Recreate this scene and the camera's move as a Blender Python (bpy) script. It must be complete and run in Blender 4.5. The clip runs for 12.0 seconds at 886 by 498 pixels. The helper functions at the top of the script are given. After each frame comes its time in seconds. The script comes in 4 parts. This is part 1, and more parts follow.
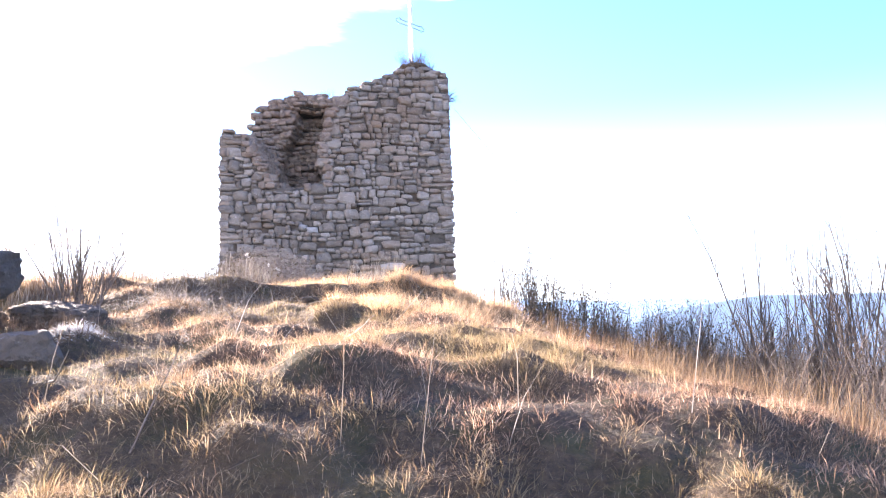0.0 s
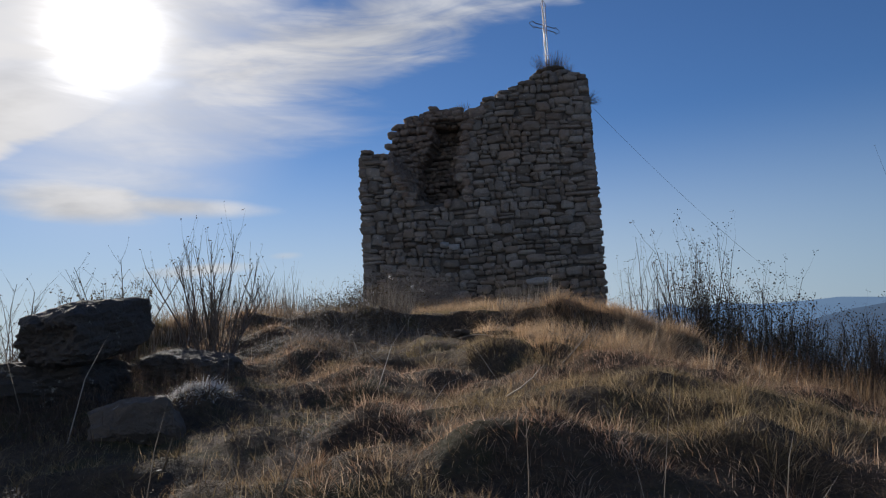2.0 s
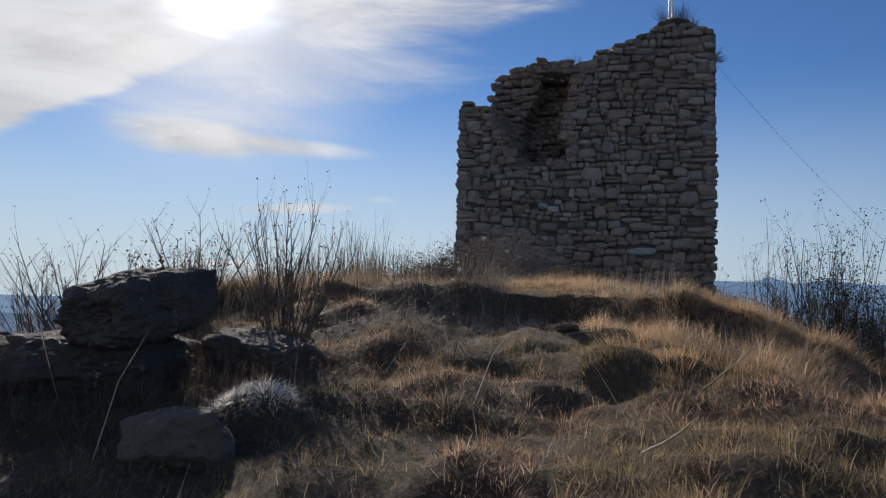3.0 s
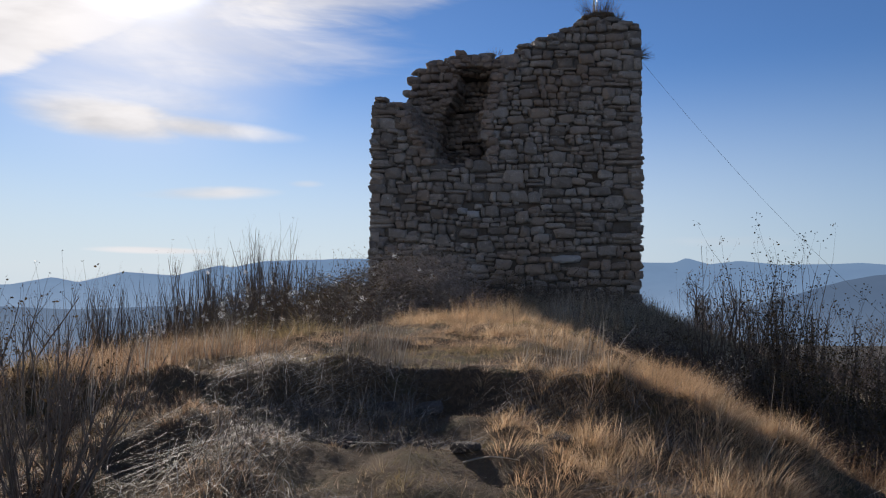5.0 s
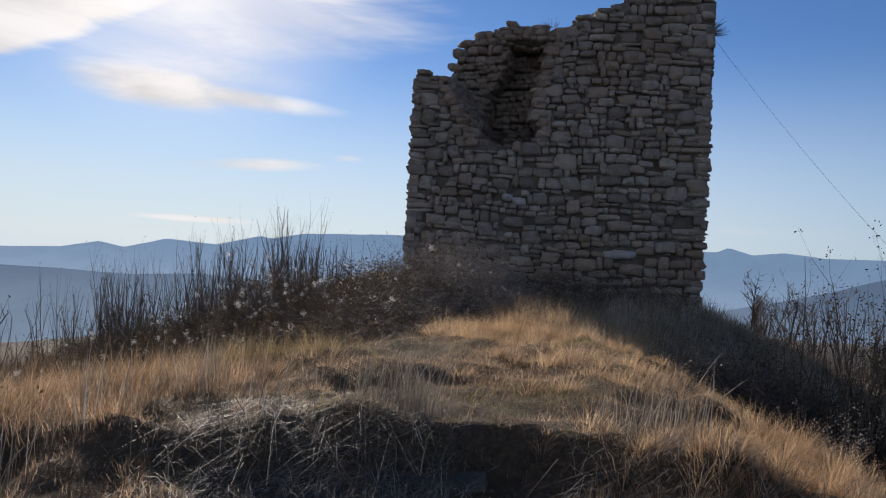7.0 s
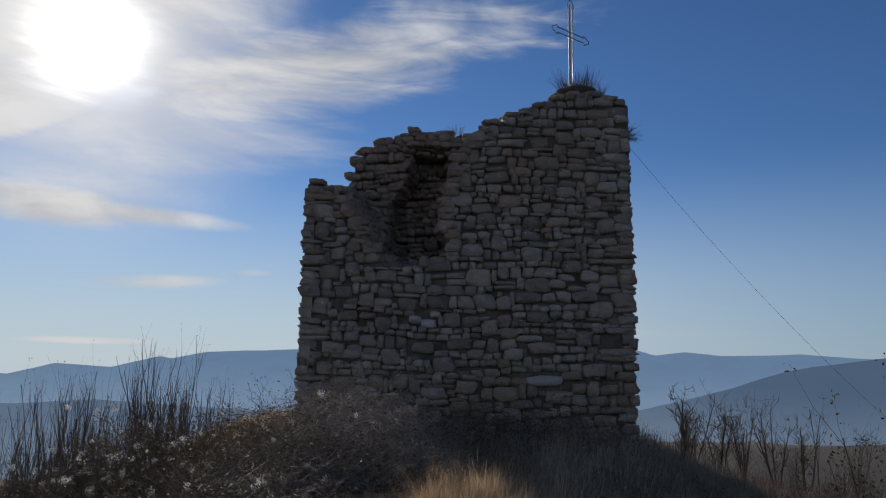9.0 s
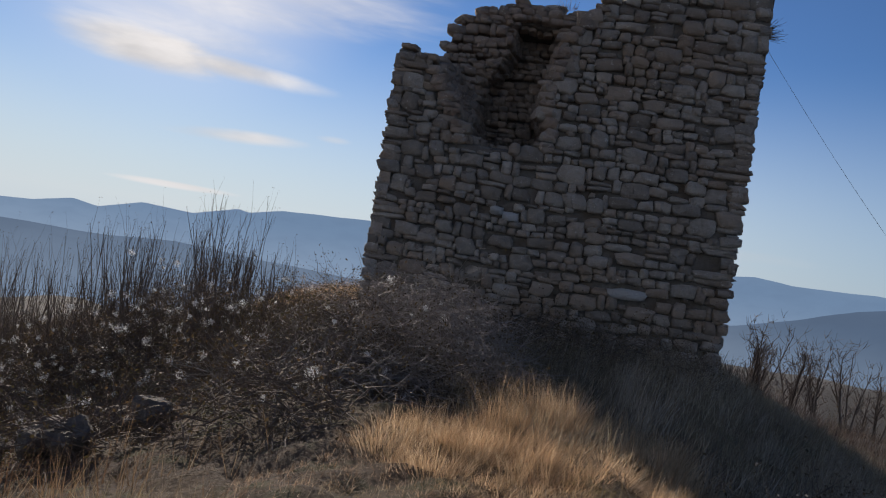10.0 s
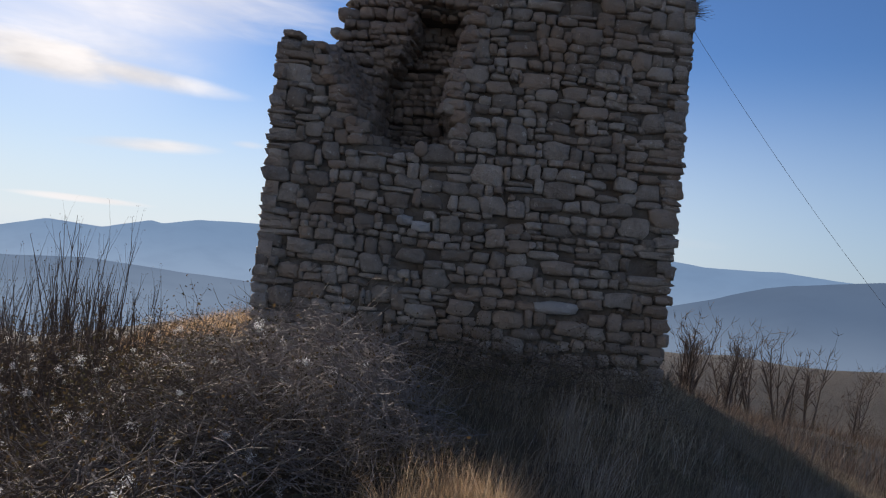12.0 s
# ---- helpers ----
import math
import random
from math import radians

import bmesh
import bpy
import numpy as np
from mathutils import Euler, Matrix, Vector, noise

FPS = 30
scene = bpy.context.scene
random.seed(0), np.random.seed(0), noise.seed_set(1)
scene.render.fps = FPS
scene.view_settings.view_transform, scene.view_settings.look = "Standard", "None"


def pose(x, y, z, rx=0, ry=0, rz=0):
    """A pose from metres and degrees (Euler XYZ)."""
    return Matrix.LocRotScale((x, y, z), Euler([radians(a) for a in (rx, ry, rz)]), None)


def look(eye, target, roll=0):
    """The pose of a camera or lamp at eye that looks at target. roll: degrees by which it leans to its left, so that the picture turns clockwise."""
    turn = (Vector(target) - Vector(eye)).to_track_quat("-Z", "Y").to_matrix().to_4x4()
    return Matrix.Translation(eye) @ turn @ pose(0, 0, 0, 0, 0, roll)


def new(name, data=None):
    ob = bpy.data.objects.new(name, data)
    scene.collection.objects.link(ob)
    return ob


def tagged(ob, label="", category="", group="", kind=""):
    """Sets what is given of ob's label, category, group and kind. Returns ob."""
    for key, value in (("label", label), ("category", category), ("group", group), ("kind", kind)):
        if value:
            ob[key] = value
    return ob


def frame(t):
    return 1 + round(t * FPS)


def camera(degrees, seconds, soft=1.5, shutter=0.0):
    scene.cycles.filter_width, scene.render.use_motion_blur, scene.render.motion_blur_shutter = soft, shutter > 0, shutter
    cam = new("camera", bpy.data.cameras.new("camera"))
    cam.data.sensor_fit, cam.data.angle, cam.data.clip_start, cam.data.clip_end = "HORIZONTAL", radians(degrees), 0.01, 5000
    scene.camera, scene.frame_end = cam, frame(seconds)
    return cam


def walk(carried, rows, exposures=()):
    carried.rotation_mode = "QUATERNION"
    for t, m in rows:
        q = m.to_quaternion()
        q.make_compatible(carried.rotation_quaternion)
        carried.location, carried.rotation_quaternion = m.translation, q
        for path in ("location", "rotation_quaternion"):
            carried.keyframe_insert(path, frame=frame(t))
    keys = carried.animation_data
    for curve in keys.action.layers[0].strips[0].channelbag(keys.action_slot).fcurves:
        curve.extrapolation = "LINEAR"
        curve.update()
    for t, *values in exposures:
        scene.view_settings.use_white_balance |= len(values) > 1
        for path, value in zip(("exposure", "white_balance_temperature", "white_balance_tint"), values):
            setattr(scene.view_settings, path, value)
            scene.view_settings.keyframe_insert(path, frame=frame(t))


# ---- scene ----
cam = camera(62.8, 12.0, soft=1.15)
PATH = [
    (0, (3.302, -18.774, -0.399), (3.555, -16.799, -0.209), -1.5),
    (0.5, (3.245, -18.66, -0.335), (3.38, -16.69, -0.019), 1.2),
    (1, (3.254, -18.632, -0.31), (3.299, -16.676, 0.106), 2.0),
    (1.5, (3.235, -18.272, -0.315), (3.233, -16.306, 0.055), 1.1),
    (2, (3.218, -17.996, -0.215), (3.09, -16.014, 0.019), -3.1),
    (2.5, (3.187, -17.689, -0.098), (2.836, -15.722, -0.008), -0.4),
    (3, (3.044, -17.278, 0.03), (2.666, -15.317, 0.135), 1.6),
    (3.5, (3.064, -16.966, 0.119), (2.72, -15.003, 0.292), -0.1),
    (3.7, (3.069, -16.815, 0.24), (2.801, -14.836, 0.342), 2.4),
    (5.3, (3.165, -15.939, 0.649), (2.999, -13.947, 0.714), 1.0),
    (5.5, (3.051, -15.886, 0.653), (2.851, -13.898, 0.728), 6.4),
    (6, (2.993, -15.507, 0.813), (2.779, -13.521, 0.917), 3.6),
    (6.5, (3.045, -15.099, 0.859), (2.872, -13.108, 0.947), -2.3),
    (7, (2.959, -14.771, 0.86), (2.675, -12.791, 0.864), 3.3),
    (7.5, (2.864, -14.274, 0.953), (2.723, -12.279, 0.95), 1.4),
    (7.7, (2.902, -14.065, 1.0), (2.842, -12.071, 1.142), 2.3),
    (9.3, (2.871, -12.703, 1.258), (2.811, -10.729, 1.574), 0.5),
    (9.5, (2.867, -12.534, 1.272), (2.683, -10.56, 1.533), 1.1),
    (10, (2.641, -12.024, 1.315), (2.422, -10.037, 1.304), 8.9),
    (10.5, (2.684, -11.7, 1.349), (2.543, -9.706, 1.379), 5.3),
    (11, (2.694, -11.264, 1.442), (2.434, -9.281, 1.459), 3.7),
    (11.5, (2.645, -10.799, 1.542), (2.452, -8.811, 1.433), 6.9),
    (12, (2.749, -10.41, 1.591), (2.738, -8.41, 1.604), 5.8),
]
EXPO = [(0, 2.8, 7000, 24), (0.2, 2.0, 7000, 20), (0.5, 1.05, 7250, 17), (0.8, 0.4, 7050, 13), (1.2, -0.05, 6800, 12), (1.5, -0.2, 6650, 12), (2.0, -0.28, 6500, 11), (2.5, -0.32, 6450, 11),
        (3.0, -0.15, 6500, 11), (3.5, -0.05, 6550, 12), (5.3, 0.05, 6700, 13), (7.0, 0.1, 6800, 13), (7.5, 0.1, 6850, 14), (7.7, 0.02, 6800, 13), (9.3, -0.35, 6550, 10), (9.6, -0.28, 6600, 11),
        (10.0, -0.07, 6800, 13), (10.5, 0.07, 6850, 14), (11.0, 0.12, 6850, 14), (12, 0.18, 6850, 14)]
walk(cam, [(t, look(eye, target, roll)) for t, eye, target, roll in PATH], EXPO)

rng = np.random.default_rng(7)

# ---- light: low sun behind the tower, hazy blue sky with streaks of cloud ----
SUN = Vector((-0.447, 0.811, 0.378)).normalized()
SUN_EL, SUN_AZ = math.asin(SUN.z), math.atan2(SUN.x, SUN.y)
lamp = bpy.data.lights.new("sun", "SUN")
lamp.energy, lamp.angle, lamp.color = 4.6, radians(0.6), (1.0, 0.92, 0.82)
sun = new("sun", lamp)
sun.matrix_world = look(SUN * 50, (0, 0, 0))

world = bpy.data.worlds.new("sky")
scene.world = world
world.use_nodes = True


class Nodes:
    """Short hand for building node trees."""

    def __init__(self, tree):
        self.tree = tree
        tree.nodes.clear()

    def add(self, kind, inputs=None, op="", clamp=False, interp="", dtype="", blend=""):
        n = self.tree.nodes.new(kind)
        if op:
            n.operation = op
        if clamp:
            n.use_clamp = True
        if interp:
            n.interpolation_type = interp
        if dtype:
            n.data_type = dtype
        if blend:
            n.blend_type = blend
        for k, v in (inputs or {}).items():
            if isinstance(v, bpy.types.NodeSocket):
                self.tree.links.new(v, n.inputs[k])
            else:
                n.inputs[k].default_value = v
        return n

    def math(self, op, a, b=0.0, c=0.0, clamp=False):
        return self.add("ShaderNodeMath", {0: a, 1: b, 2: c}, op=op, clamp=clamp).outputs[0]

    def ramp(self, fac, lo, hi, a=0.0, b=1.0):
        return self.add("ShaderNodeMapRange", {0: fac, 1: lo, 2: hi, 3: a, 4: b}, interp="SMOOTHSTEP").outputs[0]

    def noise(self, vec, scale, detail=4.0, rough=0.55, out=0, distortion=0.0):
        return self.add("ShaderNodeTexNoise", {"Vector": vec, "Scale": scale, "Detail": detail, "Roughness": rough,
                                               "Distortion": distortion}).outputs[out]

    def mix(self, fac, a, b, blend="MIX"):
        return self.add("ShaderNodeMix", {0: fac, 6: a, 7: b}, dtype="RGBA", blend=blend).outputs[2]


def build_sky():
    n = Nodes(world.node_tree)
    sky = n.add("ShaderNodeTexSky")
    sky.sky_type, sky.sun_disc, sky.sun_elevation, sky.sun_rotation = "NISHITA", False, SUN_EL, SUN_AZ
    sky.altitude, sky.air_density, sky.dust_density, sky.ozone_density = 600.0, 1.0, 0.15, 4.0
    co = n.add("ShaderNodeTexCoord").outputs["Generated"]
    s = n.add("ShaderNodeSeparateXYZ", {0: co})
    az = n.math("MULTIPLY", n.math("ARCTAN2", s.outputs[0], s.outputs[1]), 57.2958)
    el = n.math("MULTIPLY", n.math("ARCSINE", s.outputs[2]), 57.2958)
    flat = n.add("ShaderNodeCombineXYZ", {0: az, 1: el, 2: 0.0}).outputs[0]

    def turned(deg, sx, sy):
        return n.add("ShaderNodeMapping", {"Vector": flat, "Rotation": (0, 0, radians(deg)), "Scale": (sx, sy, 1)}).outputs[0]

    soft = n.noise(turned(-14, 0.05, 0.17), 1.0, 5.0, 0.55, distortion=0.6)
    fine = n.noise(turned(-20, 0.10, 0.55), 1.0, 6.0, 0.6, distortion=0.8)
    warp = n.math("ADD", n.math("MULTIPLY", n.math("SUBTRACT", soft, 0.5), 2.6), n.math("MULTIPLY", n.math("SUBTRACT", fine, 0.5), 1.5))

    def bank(a0, e0, wa, we, tilt, lo=-0.1, hi=0.8, rough=1.0):
        c, k = math.cos(radians(tilt)), math.sin(radians(tilt))
        da, de = n.math("SUBTRACT", az, a0), n.math("SUBTRACT", el, e0)
        u = n.math("DIVIDE", n.math("ADD", n.math("MULTIPLY", da, c), n.math("MULTIPLY", de, k)), wa)
        v = n.math("DIVIDE", n.math("SUBTRACT", n.math("MULTIPLY", de, c), n.math("MULTIPLY", da, k)), we)
        r = n.math("SUBTRACT", 1.0, n.math("ADD", n.math("MULTIPLY", u, u), n.math("MULTIPLY", v, v)))
        return n.ramp(n.math("ADD", r, n.math("MULTIPLY", warp, rough)), lo, hi)

    line = n.math("MULTIPLY_ADD", n.math("ADD", az, 33.0), 0.55, 14.6)
    lip = n.ramp(n.math("ADD", n.math("SUBTRACT", el, line), n.math("MULTIPLY", warp, 1.3)), -0.2, 1.0)
    lip = n.math("MULTIPLY", lip, n.math("MULTIPLY", n.ramp(az, -21.0, -35.0), n.ramp(el, 26.0, 16.5)))
    banks = [
        bank(-33, 24.5, 21, 9.0, 10, -0.3, 1.5, 1.0),   # the broad bank round the sun
        bank(-11, 22.6, 18, 3.4, 14, -0.6, 1.5, 1.5),  # its tail
        lip,                                           # its sharp lower lip
        bank(-30.5, 10.7, 6.0, 1.5, -3, -0.5, 0.9, 0.7),   # the smaller bank below it
        bank(-24.5, 10.5, 7.0, 0.8, -3, -0.5, 1.2, 0.6),
        bank(-28.5, 12.4, 9.0, 1.8, -3, -0.2, 2.6, 0.9),
        bank(-22.0, 16.5, 14.0, 3.4, 5, -0.3, 2.6, 1.2),
        bank(-23.0, 5.7, 5.0, 0.50, 3, -0.5, 1.7, 1.0),
        bank(-27.0, 1.3, 4.2, 0.26, 0, -0.4, 1.2, 0.6),
        bank(-16, 6.7, 1.6, 0.35, 2, 0.0, 2.4, 0.5),
        bank(16, 2.6, 7, 0.6, 0, 0.0, 3.0, 0.8),
        bank(150, 30, 60, 14, 8, 0.0, 1.8, 1.0),       # more of the same behind the camera
    ]
    cover = banks[0]
    for b in banks[1:]:
        cover = n.math("MAXIMUM", cover, b)
    way = n.add("ShaderNodeVectorMath", {0: co, 1: tuple(SUN)}, op="DOT_PRODUCT").outputs["Value"]
    apart = n.math("MULTIPLY", n.math("ARCCOSINE", n.math("MINIMUM", way, 1.0)), 57.2958)
    near = n.ramp(apart, 20.0, 2.0)
    disc = n.ramp(n.math("ADD", apart, n.math("ADD", n.math("MULTIPLY", n.math("SUBTRACT", soft, 0.5), 7.0), n.math("MULTIPLY", n.math("SUBTRACT", fine, 0.5), 4.0))), 7.2, 0.2)
    disc = n.math("MULTIPLY", disc, disc)
    bright = n.math("ADD", 0.77, n.math("ADD", n.math("MULTIPLY", near, 0.16), n.math("MULTIPLY", disc, 1.6)))
    thick = n.ramp(soft, 0.34, 0.62, 0.80, 1.1)
    tone = n.mix(n.ramp(apart, 30.0, 4.0), (0.93, 0.96, 1.0, 1), (1.0, 0.985, 0.975, 1))
    cloud = n.add("ShaderNodeVectorMath", {0: tone, "Scale": n.math("MULTIPLY", bright, thick)}, op="SCALE").outputs[0]
    clear = n.mix(1.0, sky.outputs[0], (0.052, 0.070, 0.091, 1), "MULTIPLY")
    haze = n.mix(n.ramp(apart, 30.0, 75.0), (0.60, 0.70, 0.79, 1), (0.34, 0.455, 0.60, 1))
    clear = n.mix(n.math("MULTIPLY", n.ramp(el, 17.0, -1.0, 0.0, 0.88), n.ramp(apart, 35.0, 70.0, 1.0, 0.8)), clear, haze)
    clear = n.mix(n.ramp(apart, 17.0, 3.0, 0.0, 0.75), clear, (0.86, 0.88, 0.93, 1))
    both = n.mix(n.math("MULTIPLY", cover, 0.94), clear, cloud)
    glow = n.mix(1.0, both, n.add("ShaderNodeVectorMath", {0: (1.0, 0.97, 0.92), "Scale": n.math("MULTIPLY", disc, 1.0)},
                                  op="SCALE").outputs[0], "ADD")
    bg = n.add("ShaderNodeBackground", {0: glow, 1: 1.0})
    n.add("ShaderNodeOutputWorld", {0: bg.outputs[0]})


build_sky()


# ---- materials ----
def material(name):
    m = bpy.data.materials.new(name)
    m.use_nodes = True
    return m, Nodes(m.node_tree)


def finish(n, shader):
    n.add("ShaderNodeOutputMaterial", {0: shader})


def bumped(n, height, strength, dist):
    return n.add("ShaderNodeBump", {"Height": height, "Strength": strength, "Distance": dist}).outputs[0]


def stone_material(name, single, dark=(0.16, 0.136, 0.115, 1), light=(0.56, 0.51, 0.455, 1), earth=(0.22, 0.155, 0.108, 1)):
    m, n = material(name)
    geo = n.add("ShaderNodeNewGeometry")
    pos = geo.outputs["Position"]
    rnd = n.add("ShaderNodeObjectInfo").outputs["Random"] if single else geo.outputs["Random Per Island"]
    grain = n.noise(pos, 38.0, 6.0, 0.65)
    blot = n.noise(pos, 6.0, 4.0, 0.6)
    broad = n.noise(pos, 0.55, 3.0, 0.5)
    v = n.math("ADD", n.math("MULTIPLY", rnd, 0.34), n.math("ADD", n.math("MULTIPLY", blot, 0.45), n.math("MULTIPLY", grain, 0.28)))
    col = n.mix(n.ramp(v, 0.25, 1.15), dark, light)
    col = n.mix(n.math("MULTIPLY", n.ramp(broad, 0.48, 0.68), 0.6), col, earth)
    tint = n.math("FRACT", n.math("MULTIPLY", rnd, 17.3))
    col = n.mix(n.math("MULTIPLY", n.ramp(tint, 0.72, 0.95), 0.45), col, (0.30, 0.22, 0.16, 1))
    lichen = n.ramp(n.noise(pos, 11.0, 5.0, 0.7), 0.60, 0.70)
    col = n.mix(n.math("MULTIPLY", lichen, 0.5), col, (0.58, 0.57, 0.52, 1))
    black = n.ramp(n.noise(pos, 4.2, 6.0, 0.75), 0.60, 0.74)
    col = n.mix(n.math("MULTIPLY", black, 0.55), col, (0.07, 0.065, 0.06, 1))
    b = n.add("ShaderNodeBsdfPrincipled", {"Base Color": col, "Roughness": n.ramp(grain, 0.2, 0.8, 0.78, 0.96),
                                           "Normal": bumped(n, n.math("ADD", grain, n.math("MULTIPLY", blot, 1.8)), 1.0, 0.035)})
    finish(n, b.outputs[0])
    return m


STONE = stone_material("stone", True)
STONE_JOINED = stone_material("stone_joined", False)
ROCK = stone_material("rock", True, (0.062, 0.051, 0.043, 1), (0.20, 0.17, 0.145, 1), (0.10, 0.074, 0.052, 1))
CORE = stone_material("earthy_rubble", False, (0.19, 0.148, 0.12, 1), (0.44, 0.36, 0.30, 1), (0.22, 0.15, 0.11, 1))
PALE_STONE = stone_material("pale_stone", True, (0.30, 0.30, 0.30, 1), (0.54, 0.53, 0.52, 1), (0.34, 0.32, 0.30, 1))


def mortar_material():
    m, n = material("mortar")
    pos = n.add("ShaderNodeNewGeometry").outputs["Position"]
    a, b = n.noise(pos, 14.0, 6.0, 0.7), n.noise(pos, 1.3, 3.0)
    col = n.mix(a, (0.05, 0.044, 0.038, 1), (0.22, 0.195, 0.17, 1))
    col = n.mix(n.ramp(b, 0.45, 0.7), col, (0.085, 0.062, 0.045, 1))
    p = n.add("ShaderNodeBsdfPrincipled", {"Base Color": col, "Roughness": 0.95, "Normal": bumped(n, a, 1.0, 0.05)})
    finish(n, p.outputs[0])
    return m


MORTAR = mortar_material()


def ground_material():
    m, n = material("dry_ground")
    pos = n.add("ShaderNodeNewGeometry").outputs["Position"]
    fine, mid, wide = n.noise(pos, 26.0, 8.0, 0.7), n.noise(pos, 2.6, 5.0, 0.6), n.noise(pos, 0.35, 4.0)
    col = n.mix(n.ramp(fine, 0.3, 0.75), (0.07, 0.047, 0.028, 1), (0.18, 0.12, 0.07, 1))
    col = n.mix(n.math("MULTIPLY", n.ramp(mid, 0.50, 0.66), 0.6), col, (0.085, 0.090, 0.030, 1))
    col = n.mix(n.math("MULTIPLY", n.ramp(wide, 0.46, 0.62), 0.5), col, (0.20, 0.135, 0.07, 1))
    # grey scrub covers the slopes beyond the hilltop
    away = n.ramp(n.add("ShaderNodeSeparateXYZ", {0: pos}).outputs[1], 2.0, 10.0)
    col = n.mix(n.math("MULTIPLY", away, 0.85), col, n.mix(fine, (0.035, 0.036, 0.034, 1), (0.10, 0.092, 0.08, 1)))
    p = n.add("ShaderNodeBsdfPrincipled", {"Base Color": col, "Roughness": 0.95,
                                           "Normal": bumped(n, n.math("ADD", fine, mid), 1.0, 0.08)})
    finish(n, p.outputs[0])
    return m


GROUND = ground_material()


def blade_material(name, tones, patch, patch_amount=0.6, through_light=0.45):
    """Thin dry stalks that let the low sun through; each takes its own tone."""
    m, n = material(name)
    geo = n.add("ShaderNodeNewGeometry")
    rnd = geo.outputs["Random Per Island"]
    ramp = n.add("ShaderNodeValToRGB", {0: rnd})
    ramp.color_ramp.elements[0].color, ramp.color_ramp.elements[1].color = tones[0], tones[-1]
    for i, t in enumerate(tones[1:-1]):
        ramp.color_ramp.elements.new((i + 1) / (len(tones) - 1)).color = t
    area = n.ramp(n.noise(geo.outputs["Position"], 0.8, 4.0, 0.6), 0.47, 0.60)
    col = n.mix(n.math("MULTIPLY", area, patch_amount), ramp.outputs[0], patch)
    tuft = n.ramp(n.noise(geo.outputs["Position"], 5.5, 3.0, 0.6), 0.36, 0.64, 0.72, 1.2)
    col = n.mix(1.0, col, n.add("ShaderNodeCombineXYZ", {0: tuft, 1: tuft, 2: tuft}).outputs[0], "MULTIPLY")
    d = n.add("ShaderNodeBsdfPrincipled", {"Base Color": col, "Roughness": 0.62, "Specular IOR Level": 0.25})
    t = n.add("ShaderNodeBsdfTranslucent", {0: col})
    finish(n, n.add("ShaderNodeMixShader", {0: through_light, 1: d.outputs[0], 2: t.outputs[0]}).outputs[0])
    return m


STRAW = blade_material("straw", [(0.18, 0.105, 0.062, 1), (0.38, 0.245, 0.15, 1), (0.60, 0.46, 0.32, 1), (0.29, 0.17, 0.10, 1)],
                       (0.19, 0.175, 0.07, 1), 0.6, 0.6)
BROWN = blade_material("brown_straw", [(0.19, 0.105, 0.066, 1), (0.37, 0.225, 0.145, 1), (0.60, 0.45, 0.32, 1), (0.29, 0.16, 0.10, 1)], (0.21, 0.19, 0.08, 1), 0.5, 0.6)
GOLD = blade_material("golden_straw", [(0.32, 0.205, 0.115, 1), (0.54, 0.375, 0.225, 1), (0.72, 0.56, 0.385, 1)], (0.50, 0.315, 0.175, 1), 0.5, 0.6)
RUSSET = blade_material("russet_grass", [(0.12, 0.075, 0.045, 1), (0.25, 0.165, 0.095, 1), (0.35, 0.26, 0.165, 1)], (0.17, 0.09, 0.055, 1))
OLIVE = blade_material("olive_grass", [(0.16, 0.13, 0.09, 1), (0.33, 0.265, 0.185, 1), (0.52, 0.45, 0.33, 1)], (0.22, 0.175, 0.11, 1), 0.5)
SCRUB = blade_material("dark_scrub", [(0.06, 0.045, 0.036, 1), (0.15, 0.11, 0.085, 1), (0.25, 0.195, 0.155, 1)], (0.11, 0.075, 0.055, 1), 0.5, 0.35)
CUT = blade_material("cut_straw", [(0.09, 0.07, 0.055, 1), (0.22, 0.185, 0.15, 1), (0.40, 0.355, 0.30, 1)], (0.13, 0.10, 0.08, 1), 0.5, 0.2)
LITTER = blade_material("grey_straw", [(0.16, 0.13, 0.10, 1), (0.36, 0.31, 0.25, 1), (0.52, 0.47, 0.40, 1)], (0.20, 0.16, 0.12, 1), 0.4, 0.2)


def bark_material(name, a, b):
    m, n = material(name)
    geo = n.add("ShaderNodeNewGeometry")
    col = n.mix(n.ramp(n.noise(geo.outputs["Position"], 30.0, 4.0), 0.3, 0.7), a, b)
    col = n.mix(n.math("MULTIPLY", geo.outputs["Random Per Island"], 0.5), col, (0.20, 0.15, 0.11, 1))
    p = n.add("ShaderNodeBsdfPrincipled", {"Base Color": col, "Roughness": 0.75})
    finish(n, p.outputs[0])
    return m


BARK = bark_material("dark_bark", (0.045, 0.032, 0.026, 1), (0.12, 0.085, 0.065, 1))
PALE_BARK = bark_material("grey_bark", (0.08, 0.065, 0.057, 1), (0.20, 0.165, 0.14, 1))
VINE = bark_material("grey_vine", (0.13, 0.11, 0.098, 1), (0.36, 0.32, 0.29, 1))
LEAF = blade_material("withered_leaf", [(0.045, 0.035, 0.02, 1), (0.11, 0.075, 0.035, 1), (0.16, 0.10, 0.05, 1)], (0.07, 0.07, 0.03, 1), 0.5, 0.3)
FLUFF = blade_material("seed_fluff", [(0.62, 0.60, 0.57, 1), (0.78, 0.77, 0.75, 1), (0.85, 0.84, 0.82, 1)], (0.70, 0.68, 0.64, 1), 0.3, 0.4)


